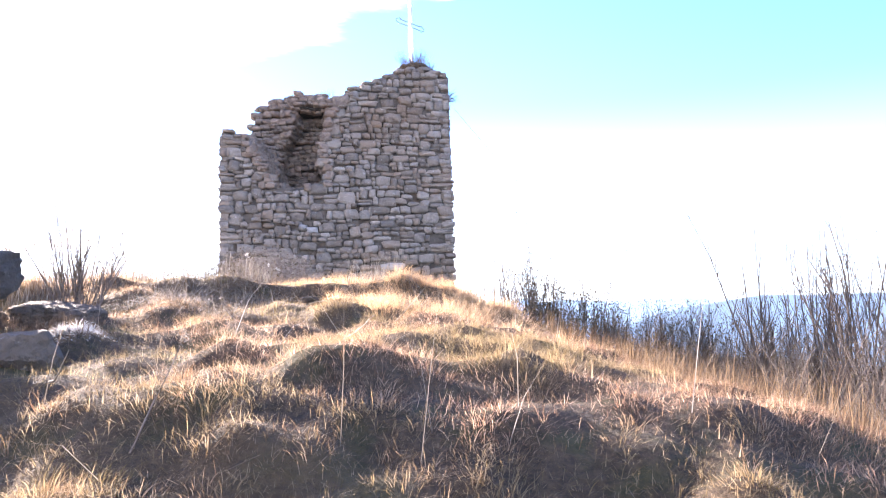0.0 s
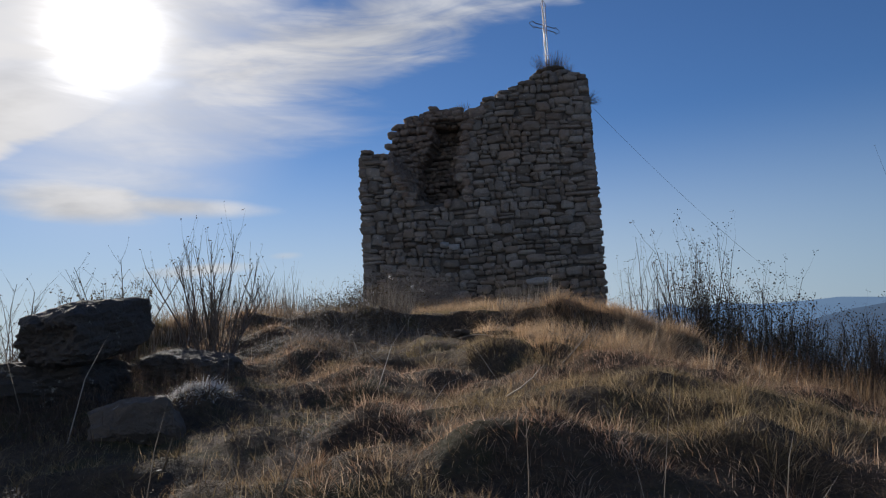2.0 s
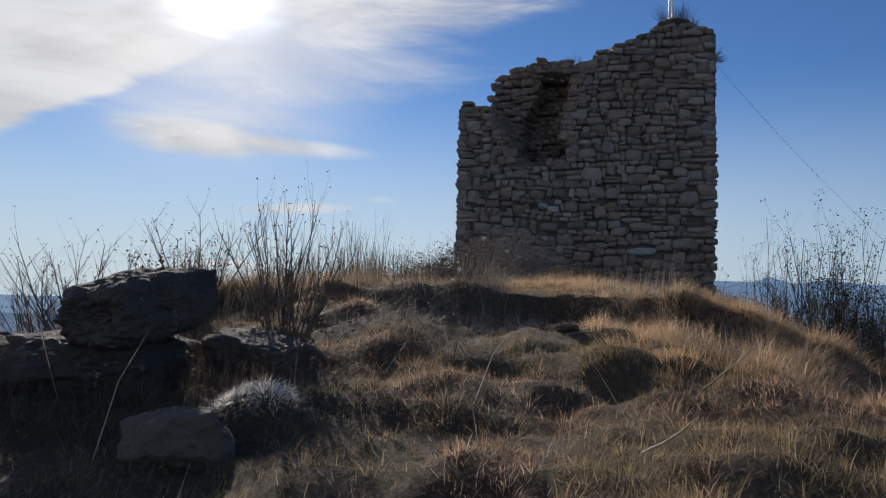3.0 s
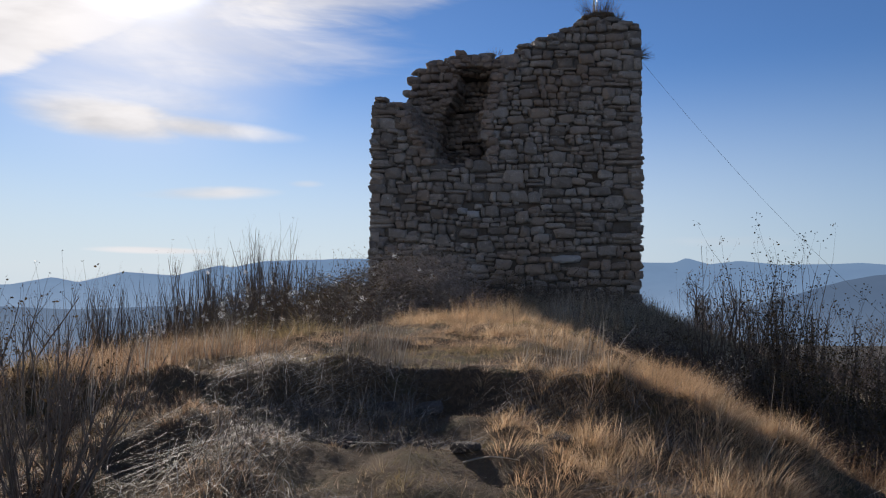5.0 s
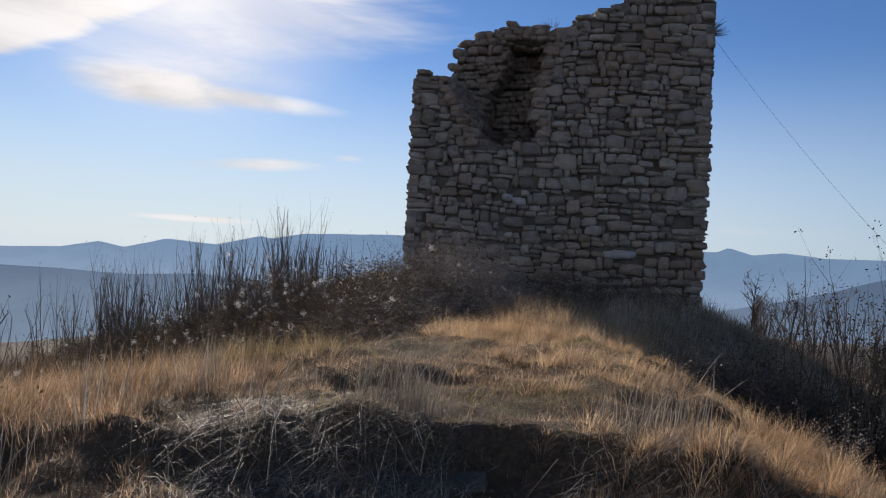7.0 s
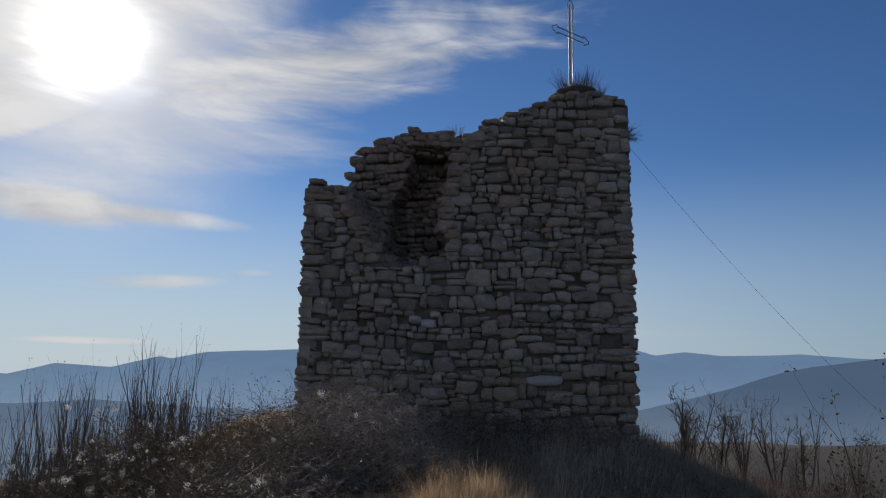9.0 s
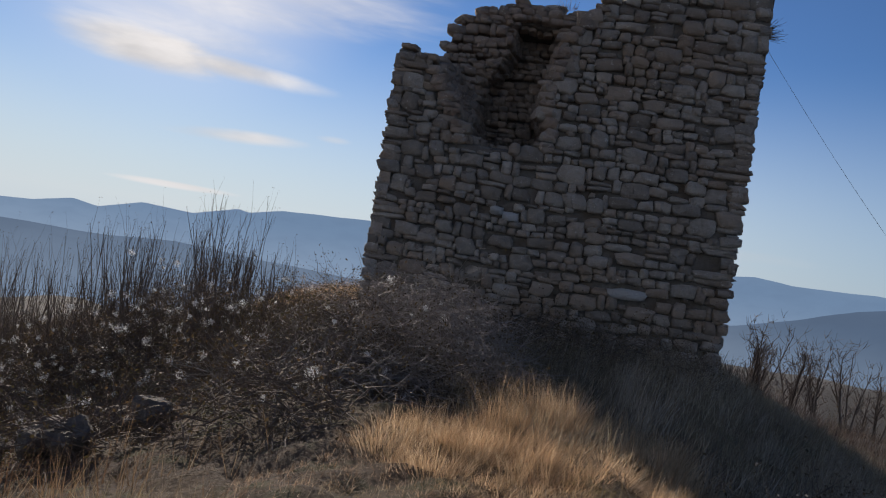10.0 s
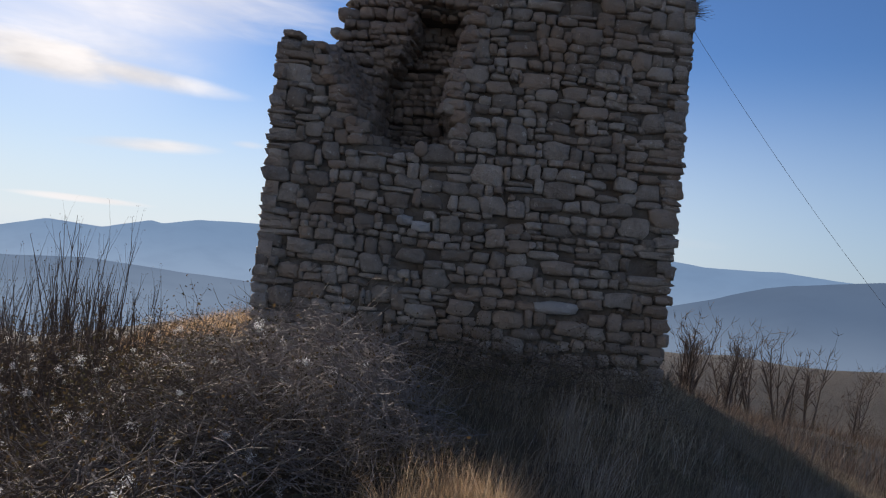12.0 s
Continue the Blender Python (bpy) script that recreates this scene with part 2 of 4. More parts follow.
def metal_material():
    m, n = material("galvanised_steel")
    pos = n.add("ShaderNodeNewGeometry").outputs["Position"]
    a = n.noise(pos, 25.0, 5.0)
    col = n.mix(a, (0.16, 0.16, 0.165, 1), (0.34, 0.34, 0.35, 1))
    p = n.add("ShaderNodeBsdfPrincipled", {"Base Color": col, "Metallic": 0.85, "Roughness": n.ramp(a, 0.2, 0.8, 0.35, 0.6)})
    finish(n, p.outputs[0])
    return m


STEEL = metal_material()


def hazed_hill_material(name, crest, foot, z_foot, z_crest):
    """Far hills; the blue haze of the air is painted in and mostly emitted."""
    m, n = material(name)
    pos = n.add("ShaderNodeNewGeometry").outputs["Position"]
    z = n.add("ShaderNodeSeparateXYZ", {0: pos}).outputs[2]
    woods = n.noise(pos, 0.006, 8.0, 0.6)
    # valley haze painted as a paler blue towards the foot
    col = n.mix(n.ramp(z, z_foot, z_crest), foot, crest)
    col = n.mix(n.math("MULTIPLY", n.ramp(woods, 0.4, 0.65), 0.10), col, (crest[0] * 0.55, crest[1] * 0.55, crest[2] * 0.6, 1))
    # emission stands in for the light scattered by the air
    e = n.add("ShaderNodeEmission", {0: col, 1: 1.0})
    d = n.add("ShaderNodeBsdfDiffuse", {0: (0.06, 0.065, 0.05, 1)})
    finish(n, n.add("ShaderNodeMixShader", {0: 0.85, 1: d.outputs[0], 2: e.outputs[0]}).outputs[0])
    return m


# ---- building helpers ----
def mesh_from(name, verts, faces, worn=False):
    me = bpy.data.meshes.new(name)
    me.from_pydata([tuple(v) for v in verts], [], [tuple(f) for f in faces])
    if worn:
        me.polygons.foreach_set("use_smooth", np.ones(len(faces), bool))
    me.update()
    return me


def part(name, bm, mat, parent, label=""):
    """Link a bmesh or mesh as one object under a thing or a part."""
    if isinstance(bm, bmesh.types.BMesh):
        me = bpy.data.meshes.new(name)
        bm.to_mesh(me)
        bm.free()
    else:
        me = bm
    if not me.materials:
        me.materials.append(mat)
    ob = new(name, me)
    ob.parent = parent
    if label:
        tagged(ob, label)
    return ob


def thing(name, at, label, category, group="", kind=""):
    e = new(name)
    e.location = at
    e.empty_display_size = 0.2
    return tagged(e, label, category, group, kind)


def smooth(a, b, v):
    t = np.clip((np.asarray(v, float) - a) / (b - a), 0, 1)
    return t * t * (3 - 2 * t)


def value_noise(x, y, scale, seed):
    """Smooth noise on a lattice, for whole arrays, from -1 to 1."""
    x, y = np.asarray(x, float) / scale + 500.3, np.asarray(y, float) / scale + 500.7
    ix, iy = np.floor(x).astype(np.int64), np.floor(y).astype(np.int64)
    fx, fy = x - ix, y - iy
    fx, fy = fx * fx * (3 - 2 * fx), fy * fy * (3 - 2 * fy)

    def h(a, b):
        v = np.sin(a * 127.1 + b * 311.7 + seed * 74.7) * 43758.5453
        return (v - np.floor(v)) * 2 - 1

    return (h(ix, iy) * (1 - fx) + h(ix + 1, iy) * fx) * (1 - fy) + (h(ix, iy + 1) * (1 - fx) + h(ix + 1, iy + 1) * fx) * fy


# ---- the hill ----
RIDGE_Y = np.array([-60, -30, -22, -18.8, -17.4, -16.6, -16, -15.5, -15, -14.3, -13.4, -12.6, -12.0, -11.6, -11.35, -10.3, -8.9, -7.2, -5.6, -3.5, -1, 3, 8, 16, 40])
RIDGE_Z = np.array([-16, -4.6, -2.5, -1.85, -1.35, -1.0, -0.74, -0.62, -0.56, -0.50, -0.38, -0.24, -0.16, -0.13, 0.02, 0.0, 0.05, 0.03, -0.16, -0.12, 0.0, 0.0, -0.6, -2.6, -10])
RIGHT_Y = np.array([-19, -16, -14, -12.5, -11, -9, -7, -3, 0, 6, 14])
RIGHT_X = np.array([5.04, 4.44, 4.1, 3.75, 3.68, 3.27, 3.38, 4.65, 5.67, 6.4, 7.0])
LEFT_Y, LEFT_X = np.array([-19, -14, -11, -8, -5, 0, 6, 14]), np.array([0.6, 0.5, 1.0, 1.75, 1.2, -0.4, -1.0, -1.5])


def land(x, y):
    """Height of the ground."""
    x, y = np.asarray(x, float), np.asarray(y, float)
    # the little scarp across the path bows uphill in its middle
    bow_y = np.interp(x, [1.4, 1.8, 2.26, 2.75, 3.45, 4.1], [-0.5, -0.28, 0.0, 0.36, 0.14, -0.2]) + 0.12 * value_noise(x, x * 0, 0.4, 33)
    yy = y - bow_y * np.exp(-((y + 11.4) / 1.3) ** 2)
    r = sum(np.interp(yy + d, RIDGE_Y, RIDGE_Z) for d in (-0.09, -0.03, 0.03, 0.09)) / 4
    wob = 0.35 * value_noise(x, y, 2.3, 3)
    ur = np.maximum(x - np.interp(y, RIGHT_Y, RIGHT_X) + wob, 0)
    ul = np.maximum(np.interp(y, LEFT_Y, LEFT_X) - x + wob, 0)
    low_r = np.minimum(r - 0.25, -2.0) - 0.10 * ur
    low_l = np.minimum(r - 0.25, -1.5) - 0.12 * ul
    kr, kl = np.exp(-(ur / 3.5) ** 1.3), np.exp(-(ul / 3.4) ** 1.5)
    z = low_r + (r - low_r) * kr + (low_l - r) * (1 - kl)
    bite = smooth(-11.25, -11.5, yy) * smooth(-13.2, -11.9, yy) * smooth(1.4, 2.2, x) * (1 - smooth(3.7, 4.3, x))
    z = z - (0.11 + 0.03 * value_noise(x, y, 0.45, 51)) * bite
    # tussocks, with hollows between them; the trodden way along the crest is flatter
    trodden = np.exp(-((x - 2.9) / 0.75) ** 2) * smooth(-11.2, -10.4, y) * (1 - smooth(-7.6, -6.6, y))
    lump = 0.075 * np.maximum(value_noise(x, y, 0.42, 2), -0.25) + 0.045 * value_noise(x, y, 0.23, 7) + 0.025 * value_noise(x, y, 0.13, 4)
    z = z + 0.035 * value_noise(x, y, 1.1, 1) + lump * (1 - 0.45 * trodden)
    # the banks on which the boulders lie
    z = z + 0.12 * np.exp(-((x - 0.8) / 0.75) ** 2 - ((y + 14.05) / 0.55) ** 2) + 0.10 * np.exp(-((x - 1.72) / 0.25) ** 2 - ((y + 14.5) / 0.3) ** 2)
    far = np.hypot(x - 2, y + 6)
    east = smooth(3, 16, x)
    fall = smooth(14, 420, far * (1 - 0.42 * east))
    z = z * (1 - smooth(25, 90, far)) + smooth(25, 90, far) * (-5 - 0.0 * far) - 210 * fall ** 1.2
    z = z + smooth(40, 400, far) * 14 * value_noise(x, y, 170, 6) + smooth(20, 60, far) * 1.4 * value_noise(x, y, 19, 8)
    return z


def spread(lo, hi, step, reach):
    mid = np.arange(lo, hi + step / 2, step)
    out, d, p = [], step, 0.0
    while p < reach:
        d *= 1.17
        p += d
        out.append(p)
    out = np.array(out)
    return np.concatenate([lo - out[::-1], mid, hi + out])


gx, gy = spread(-2.0, 7.0, 0.065, 4300), spread(-18.5, -4.0, 0.065, 4300)
X, Y = np.meshgrid(gx, gy)
Z = land(X, Y)
w, hgt = len(gx), len(gy)
idx = np.arange(w * hgt).reshape(hgt, w)
quads = np.stack([idx[:-1, :-1], idx[:-1, 1:], idx[1:, 1:], idx[1:, :-1]], -1).reshape(-1, 4)
gm = bpy.data.meshes.new("ground")
gm.vertices.add(w * hgt)
gm.vertices.foreach_set("co", np.stack([X, Y, Z], -1).astype(np.float32).ravel())
gm.loops.add(quads.size)
gm.loops.foreach_set("vertex_index", quads.astype(np.int32).ravel())
gm.polygons.add(len(quads))
gm.polygons.foreach_set("loop_start", np.arange(0, quads.size, 4, dtype=np.int32))
gm.update(calc_edges=True)
gm.polygons.foreach_set("use_smooth", np.ones(len(quads), bool))
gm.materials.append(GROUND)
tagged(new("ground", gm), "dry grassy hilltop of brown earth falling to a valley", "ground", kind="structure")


# ---- far ridges ----
def ridge(name, radius, az_nodes, el_nodes, rough, mat, seed, label):
    """A range of hills all round, highest where the elevation angles say."""
    az = np.linspace(-180, 180, 1201)
    el = np.interp(az, az_nodes, el_nodes)
    for s, k in ((9, 1.0), (4, 0.5), (1.6, 0.22), (0.6, 0.10)):
        el = el + rough * k * value_noise(az, az * 0, s, seed)
    verts, faces, n = [], [], len(az)
    a = np.radians(az)
    top = np.tan(np.radians(el)) * radius
    for j, (rr, drop) in enumerate(((0.62, 1.0), (0.80, 0.62), (0.92, 0.25), (1.0, 0.0), (1.12, 0.8))):
        z = top - (top + 0.10 * radius) * drop + (value_noise(az, az * 0 + j, 3.0, seed + j) * 0.006 * radius if 0 < j < 3 else 0)
        verts += list(zip(2.8 + np.sin(a) * radius * rr, -14 + np.cos(a) * radius * rr, z))
    for j in range(4):
        for i in range(n - 1):
            faces.append((j * n + i, j * n + i + 1, (j + 1) * n + i + 1, (j + 1) * n + i))
    me = mesh_from(name, verts, faces)
    me.polygons.foreach_set("use_smooth", np.ones(len(faces), bool))
    me.materials.append(mat)
    return tagged(new(name, me), label, "hills", kind="structure")


FAR = hazed_hill_material("far_hills", (0.175, 0.29, 0.47, 1), (0.31, 0.43, 0.60, 1), -330, 40)
MID = hazed_hill_material("middle_hills", (0.10, 0.16, 0.265, 1), (0.20, 0.28, 0.40, 1), -210, -40)
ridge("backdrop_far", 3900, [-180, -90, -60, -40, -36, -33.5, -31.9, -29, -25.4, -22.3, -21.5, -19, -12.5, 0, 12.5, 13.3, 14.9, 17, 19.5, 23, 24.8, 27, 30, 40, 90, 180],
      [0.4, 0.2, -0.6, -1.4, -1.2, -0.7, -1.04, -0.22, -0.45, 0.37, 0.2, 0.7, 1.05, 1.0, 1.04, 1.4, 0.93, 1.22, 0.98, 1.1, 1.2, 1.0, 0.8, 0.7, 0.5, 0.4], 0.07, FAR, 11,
      "far mountain range along the horizon, blue haze painted into its glowing colour")
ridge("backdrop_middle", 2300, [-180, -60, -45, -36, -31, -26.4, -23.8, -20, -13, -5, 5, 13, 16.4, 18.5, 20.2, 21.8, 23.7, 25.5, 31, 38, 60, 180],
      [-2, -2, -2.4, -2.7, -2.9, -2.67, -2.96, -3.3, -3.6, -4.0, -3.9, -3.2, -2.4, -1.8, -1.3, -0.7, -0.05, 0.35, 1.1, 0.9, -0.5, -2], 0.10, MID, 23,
      "darker wooded hills below the range, blue haze painted into their glowing colour")

# ---- the ruined tower ----
TOP_X = np.array([0, 0.2, 0.37, 0.60, 0.66, 0.85, 1.08, 1.30, 1.89, 2.41, 2.62, 3.22, 3.27, 3.6, 3.94, 4.2, 4.44, 4.75, 5.14, 5.6, 5.9, 6.06])
TOP_Z = np.array([4.68, 4.6, 4.50, 4.42, 4.98, 5.45, 5.66, 5.78, 5.85, 5.76, 5.80, 5.86, 5.70, 5.80, 5.93, 6.02, 6.12, 6.32, 6.33, 6.25, 6.20, 6.05])
THICK = 3.6


def top_of(x):
    """The broken top edge; it stands higher where the face lies deeper."""
    t = np.interp(x, TOP_X, TOP_Z)
    return t + 0.12 * smooth(1.80, 1.96, x) * (1 - smooth(2.58, 2.70, x))


def hollow(x, z):
    """How far the face of the front wall has fallen away."""
    x, z = np.asarray(x, float), np.asarray(z, float)
    left = np.interp(z, [3.0, 3.44, 4.15, 4.46, 4.58], [1.45, 1.15, 0.75, 0.55, -0.6])
    right = np.interp(z, [3.0, 3.14, 3.44, 4.0, 4.96, 5.6], [2.60, 2.64, 2.68, 2.52, 2.74, 3.27])
    inside = smooth(0.0, 0.50, x - left) * (1 - smooth(-0.10, 0.02, x - right)) * smooth(3.02, 3.30, z)
    slot = smooth(0.0, 0.2, x - np.interp(z, [3.0, 4.3, 5.0], [1.28, 1.36, 1.78])) * smooth(3.05, 3.25, z) * (1 - smooth(-0.10, 0.02, x - np.minimum(right, 2.68)))
    # the slot is roofed by a few courses that still hold above it
    return 1.22 * inside + 0.8 * slot * (1 - smooth(5.42, 5.52, z))


tower = thing("ruined_tower", (0, 0, 0), "ruined square tower of grey rubble stone with a broken top", "ruin")


def front_core():
    nx, nz = 130, 110
    verts, faces = [], []
    xs = np.linspace(0.05, 5.98, nx)
    for i in range(nx):
        t = top_of(xs[i]) - 0.08
        for j in range(nz):
            z = -0.9 + (t + 0.9) * j / (nz - 1)
            y = min(hollow(xs[i], z) + 0.10 + 0.02 * float(value_noise(xs[i], z, 0.17, 5)), THICK - 0.1)
            verts.append((xs[i], y, z))
    for i in range(nx):
        verts.append((xs[i], THICK, min(top_of(xs[i]) - 0.10, 5.6 if xs[i] > 3 else 5.4)))
        verts.append((xs[i], THICK, -0.9))
    k = nx * nz
    for i in range(nx - 1):
        for j in range(nz - 1):
            faces.append((i * nz + j, (i + 1) * nz + j, (i + 1) * nz + j + 1, i * nz + j + 1))
        faces.append((i * nz + nz - 1, (i + 1) * nz + nz - 1, k + 2 * i + 2, k + 2 * i))
        faces.append((k + 2 * i, k + 2 * i + 2, k + 2 * i + 3, k + 2 * i + 1))
    for i, flip in ((0, True), (nx - 1, False)):
        ring = [i * nz + j for j in range(nz)] + [k + 2 * i, k + 2 * i + 1]
        faces.append(ring if flip else ring[::-1])
    return mesh_from("wall", verts, faces)


front = part("wall_front", front_core(), MORTAR, tower, "dark crumbling mortar core of the front wall")


def side_core(x0, x1, y0, y1, tops):
    """A plain thick wall whose top runs unevenly along its length."""
    bm = bmesh.new()
    along_x = (x1 - x0) > (y1 - y0)
    n = 24
    rows = []
    for i in range(n + 1):
        f = i / n
        t = np.interp(f, np.linspace(0, 1, len(tops)), tops) + 0.12 * float(value_noise(f * 9, x0, 1.0, 9))
        if along_x:
            x = x0 + (x1 - x0) * f
            ring = [(x, y0, -1.5), (x, y0, t), (x, y1, t - 0.05), (x, y1, -1.5)]
        else:
            y = y0 + (y1 - y0) * f
            ring = [(x1, y, -1.5), (x1, y, t), (x0, y, t - 0.05), (x0, y, -1.5)]
        rows.append([bm.verts.new(c) for c in ring])
    for a, b in zip(rows, rows[1:]):
        for q in range(4):
            bm.faces.new((a[q], b[q], b[(q + 1) % 4], a[(q + 1) % 4]))
    bm.faces.new(rows[0])
    bm.faces.new(rows[-1][::-1])
    bmesh.ops.recalc_face_normals(bm, faces=bm.faces)
    return bm


wall_left = part("wall_left", side_core(0.06, 1.2, THICK, 5.0, [4.2, 3.9, 3.2, 3.0]), MORTAR, tower)
wall_right = part("wall_right", side_core(4.8, 5.94, THICK, 5.0, [5.5, 4.6, 4.0, 3.4]), MORTAR, tower)
wall_back = part("wall_back", side_core(0.06, 5.94, 5.0, 6.2, [3.0, 2.4, 2.8, 3.3]), MORTAR, tower)


def stone_shape(seed):
    """One rough building stone in a unit box, its face towards -y."""
    r = random.Random(seed)
    n = 11
    ang = [2 * math.pi * (i + r.uniform(-0.34, 0.34)) / n for i in range(n)]
    power = r.uniform(0.34, 0.66)
    skew = r.uniform(-0.12, 0.12)
    base = []
    for a in ang:
        c, s = math.cos(a), math.sin(a)
        x, z = math.copysign(abs(c) ** power, c) * 0.5, math.copysign(abs(s) ** power, s) * 0.5
        k = r.uniform(0.84, 1.10)
        base.append((x * k + skew * z, z * k * r.uniform(0.94, 1.0) + r.uniform(-0.06, 0.06) * x))
    verts = [(x, 0.5, z) for x, z in base]
    verts += [(x, -0.22 + r.uniform(-0.08, 0.05), z) for x, z in base]
    verts += [(x * r.uniform(0.80, 0.94), -0.42 + r.uniform(-0.08, 0.06), z * r.uniform(0.72, 0.92)) for x, z in base]
    verts.append((r.uniform(-0.15, 0.15), -0.47 + r.uniform(-0.08, 0.06), r.uniform(-0.1, 0.1)))
    faces = []
    for b in (0, n):
        for i in range(n):
            j = (i + 1) % n
            faces.append((b + i, b + j, b + n + j, b + n + i))
    for i in range(n):
        faces.append((2 * n + i, 2 * n + (i + 1) % n, 3 * n))
    return verts, faces


SHAPES = [stone_shape(s) for s in range(24)]


def courses(x0, x1, z0, z1, r, small=1.0):
    """Rows of rubble masonry: centre x, z, width, height."""
    out, z = [], z0
    while z < z1:
        h = r.choice((0.11, 0.13, 0.14, 0.15, 0.16, 0.18, 0.20, 0.23)) * small * r.uniform(0.9, 1.1)
        x, ph = x0 + r.uniform(-0.02, 0.02), r.uniform(0, 6)
        end = x1 + r.uniform(-0.02, 0.02)
        while x < end - 0.02:
            wd = min(max(h * r.uniform(0.85, 2.3), 0.12 * small), 0.52)
            if x < x0 + 0.1 or end - x < 0.75:
                wd = max(wd, r.uniform(0.30, 0.62))
            if end - x - wd < 0.14:
                wd = end - x
            zz = z + h / 2 + 0.07 * math.sin(x * 1.3 + z * 0.9) + 0.03 * math.sin(x * 2.9 + ph)
            hh = h * r.uniform(0.86, 1.16)
            k = r.random()
            if h > 0.16 and k < 0.17:
                c = r.uniform(0.35, 0.65)
                out.append((x + wd / 2, zz - hh / 2 + hh * c / 2, wd, hh * c))
                out.append((x + wd / 2, zz + hh * c / 2, wd, hh * (1 - c)))
            elif h > 0.13 and k < 0.36 and wd > 0.3:
                c = r.uniform(0.3, 0.7)
                out.append((x + wd * c / 2, zz, wd * c, hh * r.uniform(0.9, 1.25)))
                out.append((x + wd * (1 + c) / 2, zz, wd * (1 - c), hh))
            else:
                out.append((x + wd / 2, zz, wd, hh))
            x += wd
        z += h
    return out


def add_stone(pool, shape, m):
    verts, faces = shape
    b = len(pool[0])
    pool[0].extend([tuple(m @ Vector(v)) for v in verts])
    pool[1].extend([tuple(b + i for i in f) for f in faces])


sr = random.Random(41)
pool = ([], [])
singles = []
GAPS = ((2.63, 1.53, 0.10), (5.53, 1.57, 0.11), (2.62, 2.58, 0.13), (1.15, 1.98, 0.07), (0.75, 2.3, 0.07), (4.9, 2.75, 0.08), (3.45, 2.2, 0.07))
MARKS = ((4.40, 0.97, 0.62, 0.19), (2.10, 2.02, 0.26, 0.15), (2.33, 1.95, 0.30, 0.16), (3.85, 1.42, 0.34, 0.23), (4.35, 1.55, 0.5, 0.22), (2.25, 1.52, 0.44, 0.2))
LARGE = []
for _ in range(400):
    a, b, e, f = sr.uniform(0.3, 5.6), sr.uniform(0.0, 5.6), sr.uniform(0.24, 0.46), sr.uniform(0.17, 0.29)
    if b + f < top_of(a) and hollow(a, b) < 0.01 and all(abs(a - q[0]) > (e + q[2]) * 0.62 or abs(b - q[1]) > (f + q[3]) * 0.62 for q in LARGE + [g + (g[2],) for g in GAPS] + list(MARKS)):
        LARGE.append((a, b, e, f))
LARGE = LARGE[:75]
face = [q + (True,) for q in LARGE]
for x, z, wd, hh in courses(0.0, 6.04, -0.55, 6.4, sr):
    # small stones give way to the large ones
    for a, b, e, f in LARGE:
        if abs(x - a) < (wd + e) / 2 and abs(z - b) < (hh + f) / 2:
            ox, oz = (wd + e) / 2 - abs(x - a), (hh + f) / 2 - abs(z - b)
            if ox / wd < oz / hh:
                x, wd = x + math.copysign(ox / 2, x - a), wd - ox
            else:
                z, hh = z + math.copysign(oz / 2, z - b), hh - oz
    if wd > 0.07 and hh > 0.05:
        face.append((x, z, wd, hh, False))
for x, z, wd, hh, large in face:
    if z > 3.72:
        x -= 0.07 * smooth(5.0, 6.0, x)
        x += 0.05 * (1 - smooth(0.0, 0.8, x))
    if z + hh * 0.25 > top_of(x) or any(abs(x - a) < r * 1.2 and abs(z - b) < r for a, b, r in GAPS):
        continue
    d = float(hollow(x, z))
    if d > 0.04 or any(abs(x - a) < (wd + e) / 2 * 0.75 and abs(z - b) < (hh + f) / 2 * 0.75 for a, b, e, f in MARKS):
        continue
    depth = sr.uniform(0.16, 0.26)
    lean = pose(0, 0, 0, sr.uniform(-3, 3), sr.uniform(-5, 5), sr.uniform(-4, 4))
    m = Matrix.Translation((x, depth / 2 + sr.uniform(-0.025, 0.02), z)) @ lean @ Matrix.Diagonal((wd * sr.uniform(1.0, 1.08) + 0.03 * large, depth, hh * sr.uniform(1.0, 1.10) + 0.02 * large, 1))
    if 1.2 < x and z < 4.6 and wd * hh > 0.035 and len(singles) < 290:
        singles.append(m)
    else:
        add_stone(pool, sr.choice(SHAPES), m)
# the broken inside of the front wall
inner = ([], [])
for x, z, wd, hh in courses(0.05, 3.4, 3.0, 6.0, sr, 0.72):
    d = float(hollow(x, z))
    if d > 0.04 and z + hh * 0.3 < top_of(x):
        m = Matrix.Translation((x, d + 0.03 + sr.uniform(-0.03, 0.03), z)) @ pose(0, 0, 0, sr.uniform(-5, 5), sr.uniform(-5, 5), sr.uniform(-9, 9))
        add_stone(inner, sr.choice(SHAPES), m @ Matrix.Diagonal((wd * 1.14, 0.26, hh * 1.14, 1)))
# stones in the flanks of the breach
for x, z, wd, hh in courses(0.05, 3.4, 3.0, 6.0, sr, 0.9):
    xs = np.linspace(x - 0.18, x + 0.18, 37)
    ds = np.array([float(hollow(q, z)) for q in xs])
    y = ds.min() + 0.04
    while y < ds.max() and ds.max() - ds.min() > 0.10 and z + hh * 0.6 + 0.05 < min(top_of(x - 0.15), top_of(x), top_of(x + 0.15)):
        q = float(xs[int(np.abs(ds - y).argmin())])
        q += 0.10 if ds[0] > ds[-1] else -0.06
        m = Matrix.Translation((q, y + 0.05, z + sr.uniform(-0.03, 0.03))) @ pose(0, 0, 0, sr.uniform(-8, 8), sr.uniform(-8, 8), sr.uniform(-20, 20))
        add_stone(inner, sr.choice(SHAPES), m @ Matrix.Diagonal((0.27, 0.24, hh * 1.15, 1)))
        y += 0.13
